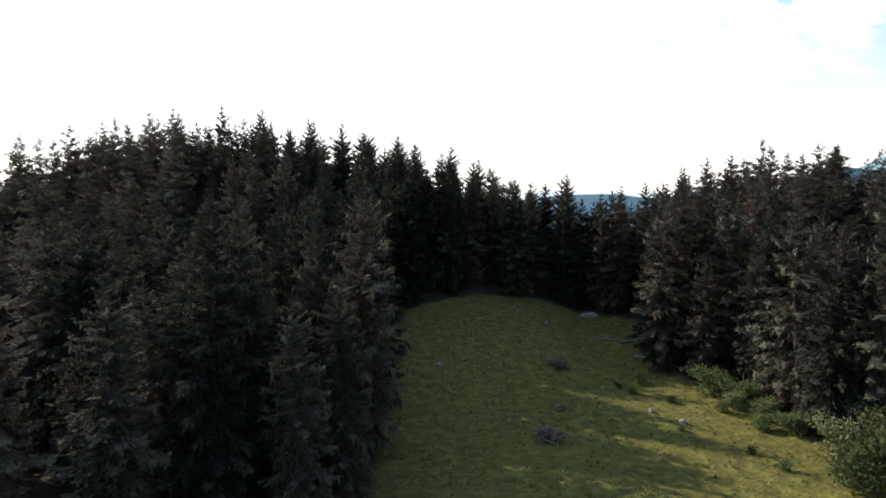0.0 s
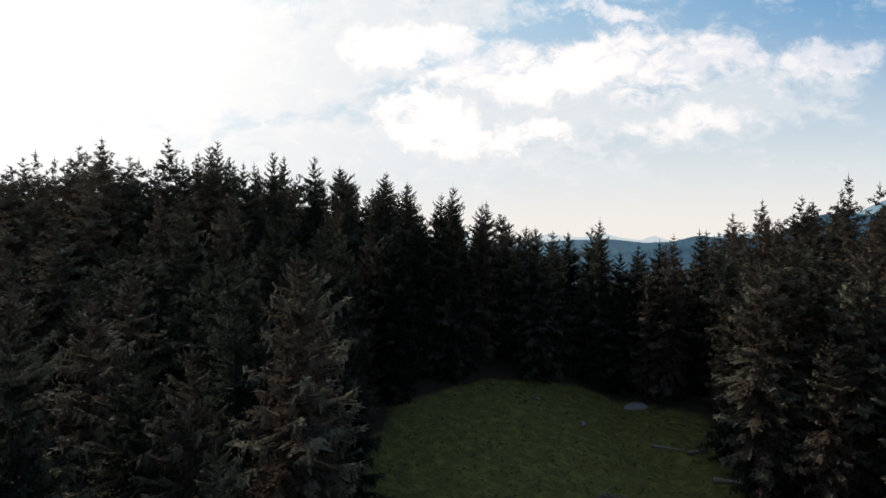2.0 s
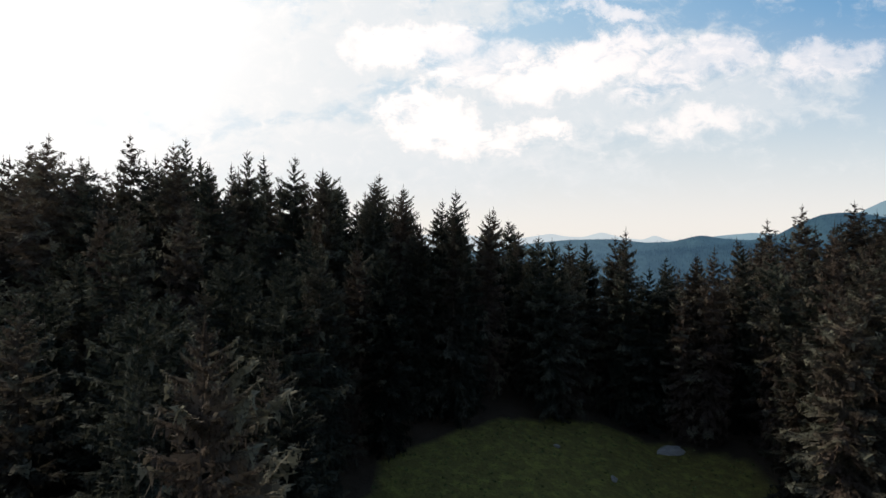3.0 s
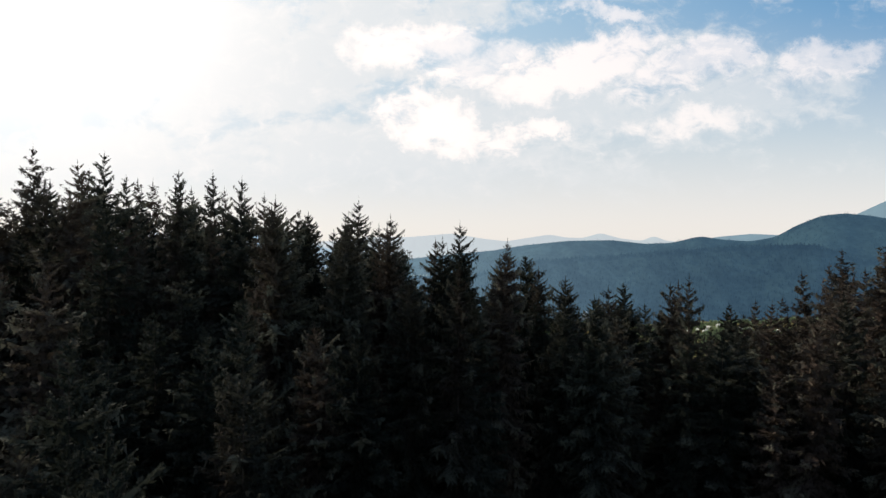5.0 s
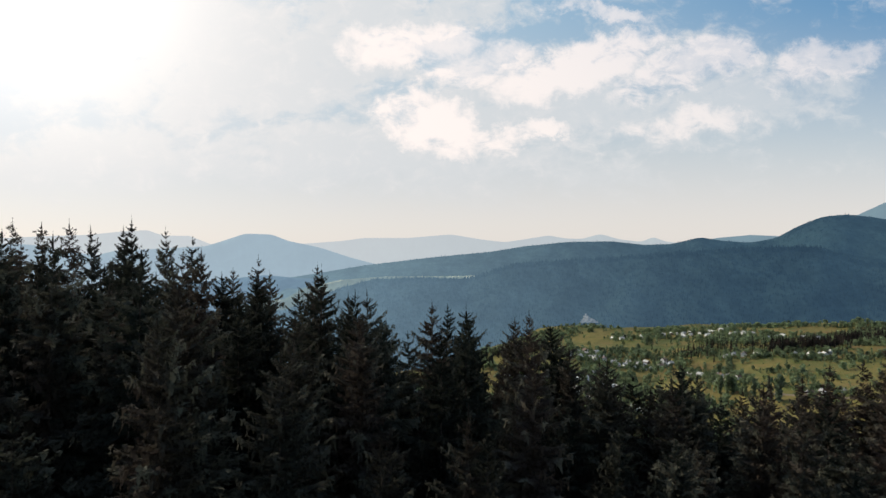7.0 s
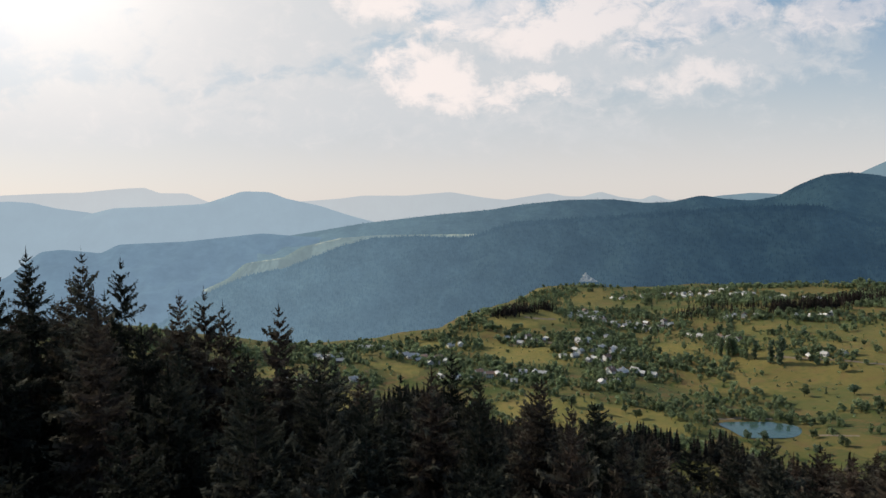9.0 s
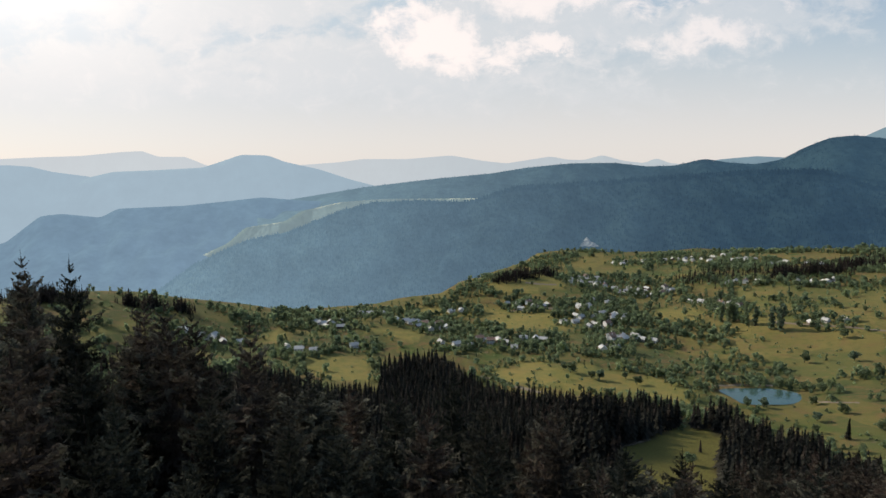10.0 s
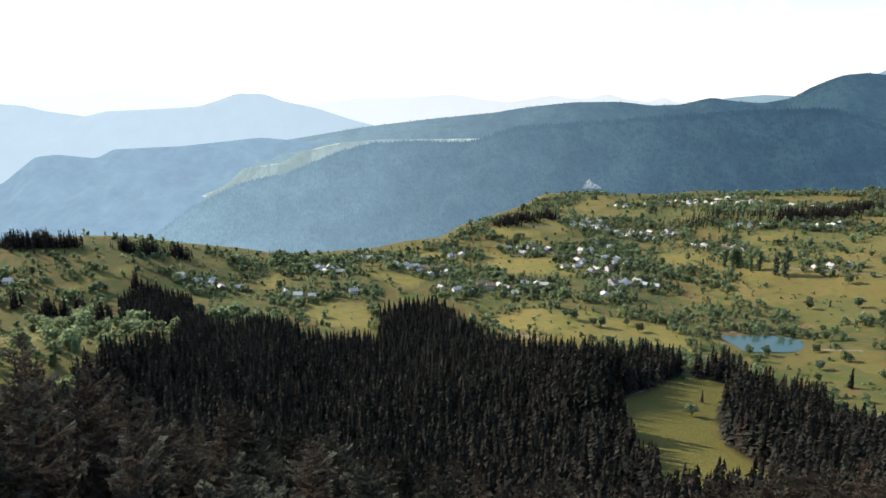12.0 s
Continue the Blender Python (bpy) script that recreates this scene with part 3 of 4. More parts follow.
def small_spruce(seed, tiers=9, points=7, radius=0.14, fill=0.34, wild=0.35):
    """A farther spruce one metre high, a narrow spire of steeply drooping twigs that cover one another."""
    rng = np.random.default_rng(seed)
    pieces = []
    for k in range(tiers):
        f = k / tiers
        count = max(4, round(points * (1 - 0.40 * f)))
        ring = rng.uniform(0.85, 1.15)
        for a in range(count):
            th = 6.283 * (a + 0.5 * (k % 2) + rng.uniform(-0.35, 0.35)) / count
            z0 = 0.16 + 0.82 * f + rng.uniform(-0.5, 0.5) / tiers
            reach = radius * (1 - f) ** 0.75 * ring * rng.uniform(0.8, 1.25) + 0.010
            out = np.array((math.cos(th), math.sin(th), 0))
            way = out * reach + np.array((0, 0, -rng.uniform(0.07, 0.16) * (1 - 0.5 * f)))
            ln = np.linalg.norm(way)
            blade(pieces, np.array((0, 0, z0)), way / ln, ln, ln * fill * rng.uniform(0.7, 1.2), np.array((out[0], out[1], 0.6)) + rng.normal(0, wild, 3))
    for q in ((1.0, 0, 0), (0, 1.0, 0)):
        blade(pieces, np.array((0, 0, 0.90)), np.array((0, 0, 1.0)), 0.09, 0.012, np.array(q))
    return joined(pieces)


def trunk_mesh(name, height, radius, mat, bend=0.0, seg=6, sides=8):
    bm = bmesh.new()
    rings = []
    for j in range(seg + 1):
        k = j / seg
        r = radius * (1 - 0.93 * k) * (1.25 if j == 0 else 1)
        rings.append([bm.verts.new((math.cos(6.283 * i / sides) * r + bend * k * k, math.sin(6.283 * i / sides) * r, k * height - (0.6 if j == 0 else 0))) for i in range(sides)])
    for a, b in zip(rings, rings[1:]):
        for i in range(sides):
            bm.faces.new((a[i], a[(i + 1) % sides], b[(i + 1) % sides], b[i]))
    bm.faces.new(rings[-1])
    me = bpy.data.meshes.new(name)
    bm.to_mesh(me)
    bm.free()
    me.materials.append(mat)
    return me


def tip_light(v):
    """How near a corner of a crown lies to the ends of its arms: young needles, and light painted on the tips."""
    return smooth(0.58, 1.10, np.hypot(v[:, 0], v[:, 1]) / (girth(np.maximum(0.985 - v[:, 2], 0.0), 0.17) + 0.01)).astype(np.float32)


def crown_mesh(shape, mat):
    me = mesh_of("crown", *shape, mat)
    me.attributes.new("tip_light", "FLOAT", "POINT").data.foreach_set("value", tip_light(shape[0]))
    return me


def spruce_thing(label, shape, mat, thing_group):
    """A spruce one metre high at the origin: trunk and crown."""
    base = tagged(new("spruce_tree"), label, "tree", thing_group)
    part("trunk", trunk_mesh("trunk", 0.93, 0.0085, M_BARK), base)
    part("crown", crown_mesh(shape, mat), base)
    return base


def plant(proto, used, x, y, height, rng, wide=1.0):
    """Stands a tree on the ground; the first one planted is the model itself."""
    m = pose(x, y, float(lie(x, y)) - 0.1, rng.uniform(-1.5, 1.5), rng.uniform(-1.5, 1.5), rng.uniform(0, 360))
    size = Vector((height * wide, height * wide, height))
    if proto in used:
        return copy_thing(proto, m @ Matrix.Diagonal((*(a / b for a, b in zip(size, proto.scale)), 1)))
    used.add(proto)
    proto.matrix_basis = m @ Matrix.Diagonal((*size, 1))
    return proto


# spruces of the skyline: plan and height of the tip
TALL = [(-57, 127, 38.3), (-32, 115, 36.8), (-37, 111.5, 36.1), (-24.7, 128, 35.2), (-14, 115, 33.2), (-9.8, 116, 32.1), (-0.8, 124.8, 30.6), (13.2, 118.5, 26.4), (16.9, 113.7, 25.7), (31, 119, 23.7),
        (-19.8, 125.3, 33.2), (33.5, 87.6, 27.1), (-8.7, 65.2, 19.6), (23.8, 147.3, 15.8), (9, 146.6, 21.1),
        (-19, 55, 20.6), (-25, 48, 18.0), (-21.5, 50, 17.4), (-23, 38, 12.6), (40, 62, 19.4), (41.5, 75, 25.3), (51, 70, 29.8)]


def build_forest():
    rng = np.random.default_rng(7)
    step = 4.8
    gx, gy = np.meshgrid(np.arange(-330, 330, step), np.arange(14, 760, step))
    gx, gy = gx.copy(), gy.copy()
    gx = (gx + rng.uniform(-1.7, 1.7, gx.shape)).ravel()
    gy = (gy + rng.uniform(-1.7, 1.7, gy.shape)).ravel()
    keep = wooded(gx, gy) & (np.abs(gx) < 62 + 0.80 * gy) & (rng.uniform(size=gx.shape) < 0.97 - 0.14 * smooth(180, 320, gy))
    x, y = gx[keep], gy[keep]
    for tx, ty, top in TALL:
        far = (x - tx) ** 2 + (y - ty) ** 2 > 3.0 ** 2
        x, y = x[far], y[far]
    hgt = np.clip(rng.normal(-0.3, 2.7, x.shape), -7, 3.2) + 17.8 + 3.6 * smooth(66, 108, y) + 2.6 * np.exp(-((x + 32) / 15) ** 2) * smooth(80, 108, y) + 1.2 * smooth(8, -4, x) * smooth(88, 105, y) - (2.2 * smooth(2, 12, x) - 1.0 * smooth(14, 22, x)) * smooth(85, 105, y) * smooth(200, 160, y)
    hgt = hgt * (1 - 0.16 * smooth(220, 330, y) * (1 - smooth(40, 80, x)) - 0.24 * smooth(420, 560, y) * (1 - 0.6 * smooth(60, 100, x))) * (1 + 0.10 * np.sin(x / 23 + 1.3 * np.sin(y / 31)))
    hgt = hgt - smooth(150, 130, y) * (1.8 * smooth(-38, -60, x) + 1.0 * smooth(22, 32, x) * smooth(52, 42, x) * smooth(85, 100, y)) + 2.2 * smooth(40, 52, x) * smooth(105, 93, y) - 2.6 * smooth(26, 36, x) * smooth(101, 110, y) * smooth(190, 160, y) - 0.5 * smooth(-8, -16, x) * smooth(116, 124, y) * smooth(170, 150, y)
    hgt = hgt * (1 + 0.75 * np.exp(-((x - 74 - 0.17 * (y - 300)) / 24) ** 2) * smooth(385, 410, y) * smooth(530, 500, y))
    stand = ~((y < 34) & (np.abs(x) < 34))
    x, y, hgt = x[stand], y[stand], hgt[stand]
    # how near the flight passes with the tree ahead of it
    abeam = np.clip(y - 1.376 * np.abs(x), 0, 108)
    line = np.hypot(np.hypot(x, y - abeam), 0.8 * (21 + 0.22 * abeam - hgt - lie(x, y)))
    seen = np.abs(x) < 0.74 * y + 5
    edge = (x > 26) & (x < 46) & (y > 40) & (y < 104)
    order = np.argsort(line + 900 * ~seen - 15 * edge)
    models_near = [spruce(11, 31, 7, 11, 0.17), spruce(12, 29, 8, 10, 0.19), spruce(13, 33, 7, 10, 0.15)]
    models_mid = [spruce(21, 25, 6, 6, 0.17), spruce(22, 24, 7, 5, 0.19), spruce(23, 27, 6, 5, 0.15)]
    models_small = [spruce(31 + k, 18, 5, 2, r) for k, r in enumerate((0.165, 0.185, 0.15, 0.175))]
    labels = ["tall dark green spruce with drooping branches", "broad dark green spruce with drooping branches", "slender dark spruce with a pointed tip"]
    near = [spruce_thing(labels[i], s, M_SPRUCE, "spruces on the hill") for i, s in enumerate(models_near)]
    mid = [spruce_thing(labels[i], s, M_SPRUCE, "spruces on the hill") for i, s in enumerate(models_mid)]
    used = set()
    for i, (tx, ty, top) in enumerate(TALL):
        plant(near[i % 3] if abs(tx) < 20 else mid[i % 3], used, tx, ty, top - float(lie(tx, ty)), rng, min(1.0, 20.0 / (top - float(lie(tx, ty)))))
    for k, i in enumerate(order[:275]):
        plant((near if k < 60 else mid)[rng.integers(3)], used, x[i], y[i], hgt[i], rng, rng.uniform(0.88, 1.12) * min(1.0, 20.0 / hgt[i]))
    rest = order[275:]
    z = lie(x, y) - 0.1
    close = [i for i in rest if seen[i] and y[i] < 200 and abs(x[i]) < 105]
    away = sorted(set(rest) - set(close))
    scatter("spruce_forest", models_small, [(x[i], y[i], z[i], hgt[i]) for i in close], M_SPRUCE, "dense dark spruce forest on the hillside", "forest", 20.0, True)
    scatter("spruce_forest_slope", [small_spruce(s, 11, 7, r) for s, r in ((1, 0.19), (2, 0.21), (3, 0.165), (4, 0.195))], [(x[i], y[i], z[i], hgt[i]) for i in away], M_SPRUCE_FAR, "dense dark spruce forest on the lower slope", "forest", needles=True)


build_forest()


# ---- far spruces on the wooded ridge ----
def build_ridge_trees(face, n, rows, cols, low, high, mat, seed):
    """Spruces all over a far ridge and along its crest."""
    rng = np.random.default_rng(seed)
    r = rng.uniform(*rows, n)
    r[:n // 8] = rows[1] + rng.uniform(-1.0, 0.6, n // 8)
    c = rng.uniform(*cols, n)
    i, j = r.astype(int), c.astype(int)
    a, b = (r - i)[:, None], (c - j)[:, None]
    p = (face[i, j] * (1 - a) + face[i + 1, j] * a) * (1 - b) + b * (face[i, j + 1] * (1 - a) + face[i + 1, j + 1] * a)
    h = rng.uniform(low, high, n)
    w = h * rng.uniform(0.16, 0.26, n)
    ring = [p + np.stack((np.cos(t) * w, np.sin(t) * w, -0.1 * h), 1) for t in (rng.uniform(0, 0.5, n) + k * 1.571 for k in range(4))]
    v = np.concatenate((*ring, p + np.stack((0 * h, 0 * h, h), 1)))
    k = np.arange(n)
    f = np.concatenate([np.stack((k + s * n, k + (s + 1) % 4 * n, k + 4 * n), 1) for s in range(4)])
    tagged(new("far_forest", mesh_of("far_forest", v, f, mat)), "hazy dark conifer forest covering the far ridge", "forest", kind="stuff")


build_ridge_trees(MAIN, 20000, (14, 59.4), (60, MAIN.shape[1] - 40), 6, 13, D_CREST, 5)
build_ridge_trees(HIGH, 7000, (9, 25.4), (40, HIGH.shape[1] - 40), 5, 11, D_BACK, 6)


# ---- broadleaved trees, bushes ----
def leafy(seed, leaves, wide=0.42, low=0.18, leaf=0.10, lobes=7, tall=False, far=False):
    """Crown one metre high of leaf clumps on uneven lobes, open below."""
    rng = np.random.default_rng(seed)
    up = (lambda q: 0.05 + 0.9 * q / lobes) if tall else (lambda q: 0.25 + 0.6 * q / lobes)
    mids = [np.array((rng.normal(0, 0.30) * wide, rng.normal(0, 0.30) * wide, low + (0.90 - low) * up(q))) for q in range(lobes)]
    pieces = []
    for k in range(leaves):
        m = mids[rng.integers(lobes)]
        d = rng.normal(size=3)
        d /= np.linalg.norm(d)
        size = wide * rng.uniform(0.42, 0.62)
        root = m + d * np.array((1, 1, 0.75)) * size * rng.uniform(0.4, 1.0)
        way = d + rng.normal(0, 0.6, 3)
        way /= np.linalg.norm(way)
        ln = leaf * rng.uniform(0.7, 1.5)
        (blade if far else kites)(pieces, root - way * ln * 0.4, way, ln, ln * 0.42, rng.normal(size=3))
    return joined(pieces)


def branchy(name, mat):
    """Trunk of a broadleaved tree one metre high with five limbs."""
    rng = np.random.default_rng(3)
    bm = bmesh.new()

    def limb(p, q, r0, r1):
        axis = (q - p).normalized()
        side = axis.orthogonal().normalized()
        other = axis.cross(side)
        a = [bm.verts.new(p + (side * math.cos(t) + other * math.sin(t)) * r0) for t in (k * 1.047 for k in range(6))]
        b = [bm.verts.new(q + (side * math.cos(t) + other * math.sin(t)) * r1) for t in (k * 1.047 for k in range(6))]
        for k in range(6):
            bm.faces.new((a[k], a[(k + 1) % 6], b[(k + 1) % 6], b[k]))

    fork = Vector((0.01, 0.0, 0.34))
    limb(Vector((0, 0, -0.04)), fork, 0.030, 0.020)
    for k in range(5):
        th = k * 1.257 + rng.uniform(-0.3, 0.3)
        limb(fork, Vector((math.cos(th) * 0.2, math.sin(th) * 0.2, rng.uniform(0.55, 0.8))), 0.014, 0.004)
    me = bpy.data.meshes.new(name)
    bm.to_mesh(me)
    bm.free()
    me.materials.append(mat)
    return me


def leaf_thing(name, label, category, shape, mat, grouped, stem=True):
    base = tagged(new(name), label, category, grouped)
    if stem:
        part("trunk", branchy("trunk", M_BARK), base)
    part("crown", mesh_of("crown", *shape, mat), base)
    return base


WATER = [(287 + 33 * math.cos(a) * (1 + 0.16 * math.sin(3 * a + 1)), 615 + 25 * math.sin(a) * (1 + 0.2 * math.cos(2 * a))) for a in np.linspace(0, 6.283, 48)[:-1]]
SOLO = [(125, 686), (130, 678), (147, 661), (154, 660), (181, 664), (217, 642), (187, 649), (534, 896), (629, 981), (494, 811), (386, 715), (346, 740), (-331, 753), (-360, 717), (151, 440),
        (160, 385), (299, 553), (424, 662), (432, 705), (61, 1003), (262, 590), (276, 590), (318, 590), (470, 780), (520, 940), (-345, 690), (-300, 600), (-318, 640)]
POPLARS = [(423, 828, 40), (417, 838, 35), (408, 860, 29), (401, 868, 26), (383, 901, 30), (388, 890, 32), (395, 889, 28)]
CLUMPS = [(-478, 778, 17), (-452, 782, 20), (-428, 796, 14), (-372, 815, 12), (-350, 828, 13), (-325, 850, 15), (120, 1150, 26), (150, 1180, 30), (200, 1215, 28), (585, 1110, 30), (640, 1108, 34), (710, 1125, 40),
          (770, 1100, 40), (-386, 638, 6), (-354, 631, 7), (-341, 635, 7), (-332, 645, 6), (-295, 612, 8), (-280, 600, 7), (-315, 717, 7), (-250, 655, 12)]


HOMES_LOW = [(-157, 756), (-100, 785), (-148, 900), (20, 794), (62, 813), (73, 825), (88, 791), (119, 829), (127, 822), (-167, 910), (-143, 886), (-128, 867), (-116, 954), (-101, 958), (-31, 910), (-20, 902),
             (-12, 880), (0, 915), (33, 1000), (-277, 783), (-262, 773), (-250, 779), (-422, 684), (-156, 892), (-40, 898), (10, 905)]
HOMES_MID = [(124, 1033), (145, 1012), (166, 1010), (210, 988), (226, 1001), (220, 941), (235, 955), (244, 930), (204, 900), (214, 884), (228, 900), (246, 833), (266, 829), (232, 843), (184, 759), (212, 822),
             (266, 1039), (414, 1036), (429, 1002), (421, 955), (196, 948), (250, 948), (190, 925)]
HOMES_UP = [(240, 1190), (252, 1158), (262, 1230), (276, 1220), (283, 1183), (301, 1240), (326, 1142), (333, 1120), (359, 1143), (397, 1148), (403, 1130), (381, 1119), (507, 1119), (580, 1062), (598, 1050), (516, 1102),
            (618, 1045), (482, 833), (340, 1165), (310, 1130), (295, 1160), (370, 1160), (270, 1170), (350, 1110)]
HOMES_FAR = [(480, 1460), (505, 1440), (540, 1417), (577, 1366), (598, 1361), (605, 1308), (626, 1290), (693, 1184), (430, 1480), (638, 1222), (455, 1440), (530, 1390), (560, 1340), (410, 1440)]


def build_vale():
    rng = np.random.default_rng(21)
    n = 76000
    x, y = rng.uniform(-620, 860, n), rng.uniform(250, 1690, n)
    ok = (np.abs(x) < 0.80 * (y - 80)) & ~inside(WOOD, x, y) & ~inside(WATER, x, y) & (y < rim(x) - 10)
    ok &= ~(((x - 287) / 50) ** 2 + ((y - 606) / 27) ** 2 < 1)
    thick = np.sin(x / 37 + 1.7 * np.sin(y / 71)) + np.sin(y / 45 + 1.3 * np.sin(x / 53)) + 0.7 * np.sin((x + y) / 23)
    share = 0.04 + 0.56 * smooth(-0.15, 0.85, thick)
    hedge = np.zeros(n)
    for ring in FIELDS:
        within = inside(ring, x, y)
        cx, cy = np.mean([p[0] for p in ring]), np.mean([p[1] for p in ring])
        wide = inside([(cx + (px - cx) * 1.13, cy + (py - cy) * 1.13) for px, py in ring], x, y)
        hedge = np.where(wide & ~within, 0.60, hedge)
        share = np.where(within, 0.006, share)
    share = np.where(inside(FIELDS[3], x, y), 0.03 + 0.22 * (thick > 1.25), share)
    share = np.where(inside(FIELDS[9], x, y), 0.03 + 0.2 * (thick > 0.9), share)
    share = np.maximum(share, hedge * (thick > -0.9))
    share = np.where((x < -150) & (y < 640), np.maximum(share * 0.5, 0.10 + 0.18 * (thick > 0)), share)
    share = np.where((x < -270) & (y > 640), share * 0.5, share)
    for homes in (HOMES_LOW, HOMES_MID, HOMES_UP, HOMES_FAR):
        for hx, hy in homes:
            share = np.where(np.hypot(x - hx, y - hy) < 34, np.maximum(share, 0.46), share)
            share = np.where(np.hypot(x - hx, (y - hy + 5) / 1.5) < 8, 0, share)
    share = np.where((x > 250) & (y > 640) & (y < 800), share * 0.45, share)
    bank = ((x - 287) / 48) ** 2 + ((y - 612) / 36) ** 2
    share = np.where((bank < 2.2) & ((y > 612) | (x < 250)), 0.6, share)
    ok &= rng.uniform(size=n) < share * (0.82 + 0.30 * smooth(600, 700, y)) * (1 - 0.35 * smooth(1000, 1400, y))
    x, y = x[ok], y[ok]
    z = lie(x, y) - 0.2
    size = np.clip(rng.normal(7.2, 2.2, x.shape), 2.8, 14) * (1 + 0.55 * smooth(-150, -230, x) * smooth(700, 560, y)) * (1 + 0.15 * smooth(700, 1100, y))
    def crowns(k):
        """Round, upright, spreading and slender crowns; k times the leaf clumps."""
        small = 1 / math.sqrt(k)
        return [leafy(40, 50 * k, 0.44, 0.05, 0.27 * small, 6, far=True), leafy(41, 46 * k, 0.34, 0.06, 0.25 * small, 6, far=True), leafy(42, 50 * k, 0.50, 0.02, 0.28 * small, 6, far=True),
                leafy(43, 46 * k, 0.22, 0.04, 0.20 * small, 7, True, True), leafy(44, 46 * k, 0.28, 0.05, 0.22 * small, 7, True, True)]

    spots = np.stack((x, y, z, size), 1)
    close = y < 640
    scatter("slope_trees", crowns(4), spots[close], M_LEAVES, "rounded green broadleaved trees on the near slopes", "trees")
    scatter("valley_trees", crowns(1), spots[~close], M_LEAVES, "scattered green broadleaved trees and hedges between hay fields", "trees")
    bx, by = rng.uniform(-420, 640, 5200), rng.uniform(410, 1050, 5200)
    ok = ~inside(WOOD, bx, by) & ~inside(WATER, bx, by) & (np.abs(bx) < 0.8 * (by - 80)) & (by < rim(bx) - 20)
    ok &= rng.uniform(size=5200) < 0.20 + 0.5 * (np.sin(bx / 19 + by / 31) > 0.45)
    bx, by = bx[ok], by[ok]
    scatter("valley_bushes", [leafy(50, 16, 0.75, 0.0, 0.55, 4), leafy(51, 14, 0.9, 0.0, 0.6, 3)], list(zip(bx, by, lie(bx, by) - 0.1, rng.uniform(1.2, 3.4, len(bx)))), M_LEAVES,
            "low green bushes dotted over the fields", "bushes")
    spots = []
    for cx, cy, r in CLUMPS:
        for k in range(int(r * r / (3.5 if r < 25 else 9)) + 5):
            px, py = rng.normal(cx, r * 0.5), rng.normal(cy, r * 0.4)
            spots.append((px, py, float(lie(px, py)) - 0.2, rng.uniform(9, 20) * (1.15 - 0.35 * min(1.0, abs(px - cx) / r))))
    # rim of spruces behind the right-hand pastures
    for k in range(300):
        px = rng.uniform(430, 860)
        py = 1135 + rng.normal(0, 26) + 40 * math.sin(px / 60)
        spots.append((px, py, float(lie(px, py)) - 0.2, rng.uniform(10, 18)))
    scatter("spruce_clumps", [small_spruce(s, 8, 6) for s in (61, 62, 63)], spots, M_SPRUCE_FAR, "clumps of dark spruces on the far side of the fields", "trees")
    tree = leaf_thing("broadleaf_tree", "round green broadleaved tree standing alone in a field", "tree", leafy(70, 420, 0.46, 0.20, 0.13, 9), M_LEAVES, "single field trees")
    used = set()
    for px, py in SOLO:
        plant(tree, used, px, py, rng.uniform(8, 13), rng, rng.uniform(0.9, 1.2))
    poplar = leaf_thing("poplar_tree", "tall slender dark green poplar on the hillside pasture", "tree", leafy(71, 520, 0.15, 0.04, 0.07, 16, True), M_LEAVES, "row of poplars")
    for px, py, h in POPLARS:
        plant(poplar, used, px, py, h, rng, 1.0)
    lone = spruce_thing("lone dark spruce among pastures", small_spruce(80, 20, 12, 0.14), M_SPRUCE_FAR, "single spruces in the valley")
    for px, py, h in ((296, 512, 17), (-300, 700, 14), (170, 470, 9)):
        plant(lone, used, px, py, h, rng)


build_vale()


# ---- pond, tracks, quarry ----
def water_shade(n):
    w = position(n)
    k = n.noise(w, 0.8, 4)
    return surface(n, n.mix(n.noise(w, 0.05, 3), (0.045, 0.088, 0.076), (0.065, 0.115, 0.098)), 0.12, k, 0.02, 0.5)


def dirt_shade(n):
    w = position(n)
    k = n.noise(w, 0.7, 7, 0.65)
    return surface(n, n.mix(k, (0.13, 0.10, 0.068), (0.29, 0.23, 0.165)), 0.95, k, 0.1)


def ring_mesh(name, ring, z, mat):
    bm = bmesh.new()
    top = [bm.verts.new((x, y, z)) for x, y in ring]
    bm.faces.new(top)
    bmesh.ops.triangulate(bm, faces=bm.faces[:])
    me = bpy.data.meshes.new(name)
    bm.to_mesh(me)
    bm.free()
    me.materials.append(mat)
    return me


def ribbon(name, points, width, label, mat):
    """A worn track that lies on the ground."""
    pts = [Vector((*p, 0)) for p in points]
    v = []
    dense = []
    for a, b in zip(pts, pts[1:]):
        dense += [a.lerp(b, k / 14) for k in range(14)]
    dense.append(pts[-1])
    for k, p in enumerate(dense):
        d = (dense[min(k + 1, len(dense) - 1)] - dense[max(k - 1, 0)]).normalized()
        side = Vector((-d.y, d.x, 0)) * width * (0.5 + 0.08 * math.sin(k * 1.9))
        p = p + Vector((math.sin(k * 0.6), math.cos(k * 0.47), 0)) * 0.5
        for s in (-1, -0.4, 0.4, 1):
            q = p + side * s
            v.append((q.x, q.y, float(lie(q.x, q.y)) + (0.05 if abs(s) == 1 else 0.22)))
    f = [(4 * k + j, 4 * k + j + 1, 4 * k + j + 5, 4 * k + j + 4) for k in range(len(dense) - 1) for j in range(3)]
    return tagged(new(name, mesh_of(name, v, f, mat, True)), label, "track", kind="structure")


M_WATER, M_DIRT = material("pond_water", water_shade), material("dirt", dirt_shade)
tagged(new("water", ring_mesh("water", WATER, -158.3, M_WATER)), "still teal pond between pastures and trees", "pond", kind="structure")
ribbon("dirt_track", [(42, 692), (57, 678), (68, 651), (92, 622)], 6, "pale dirt track along the edge of the wood", M_DIRT)
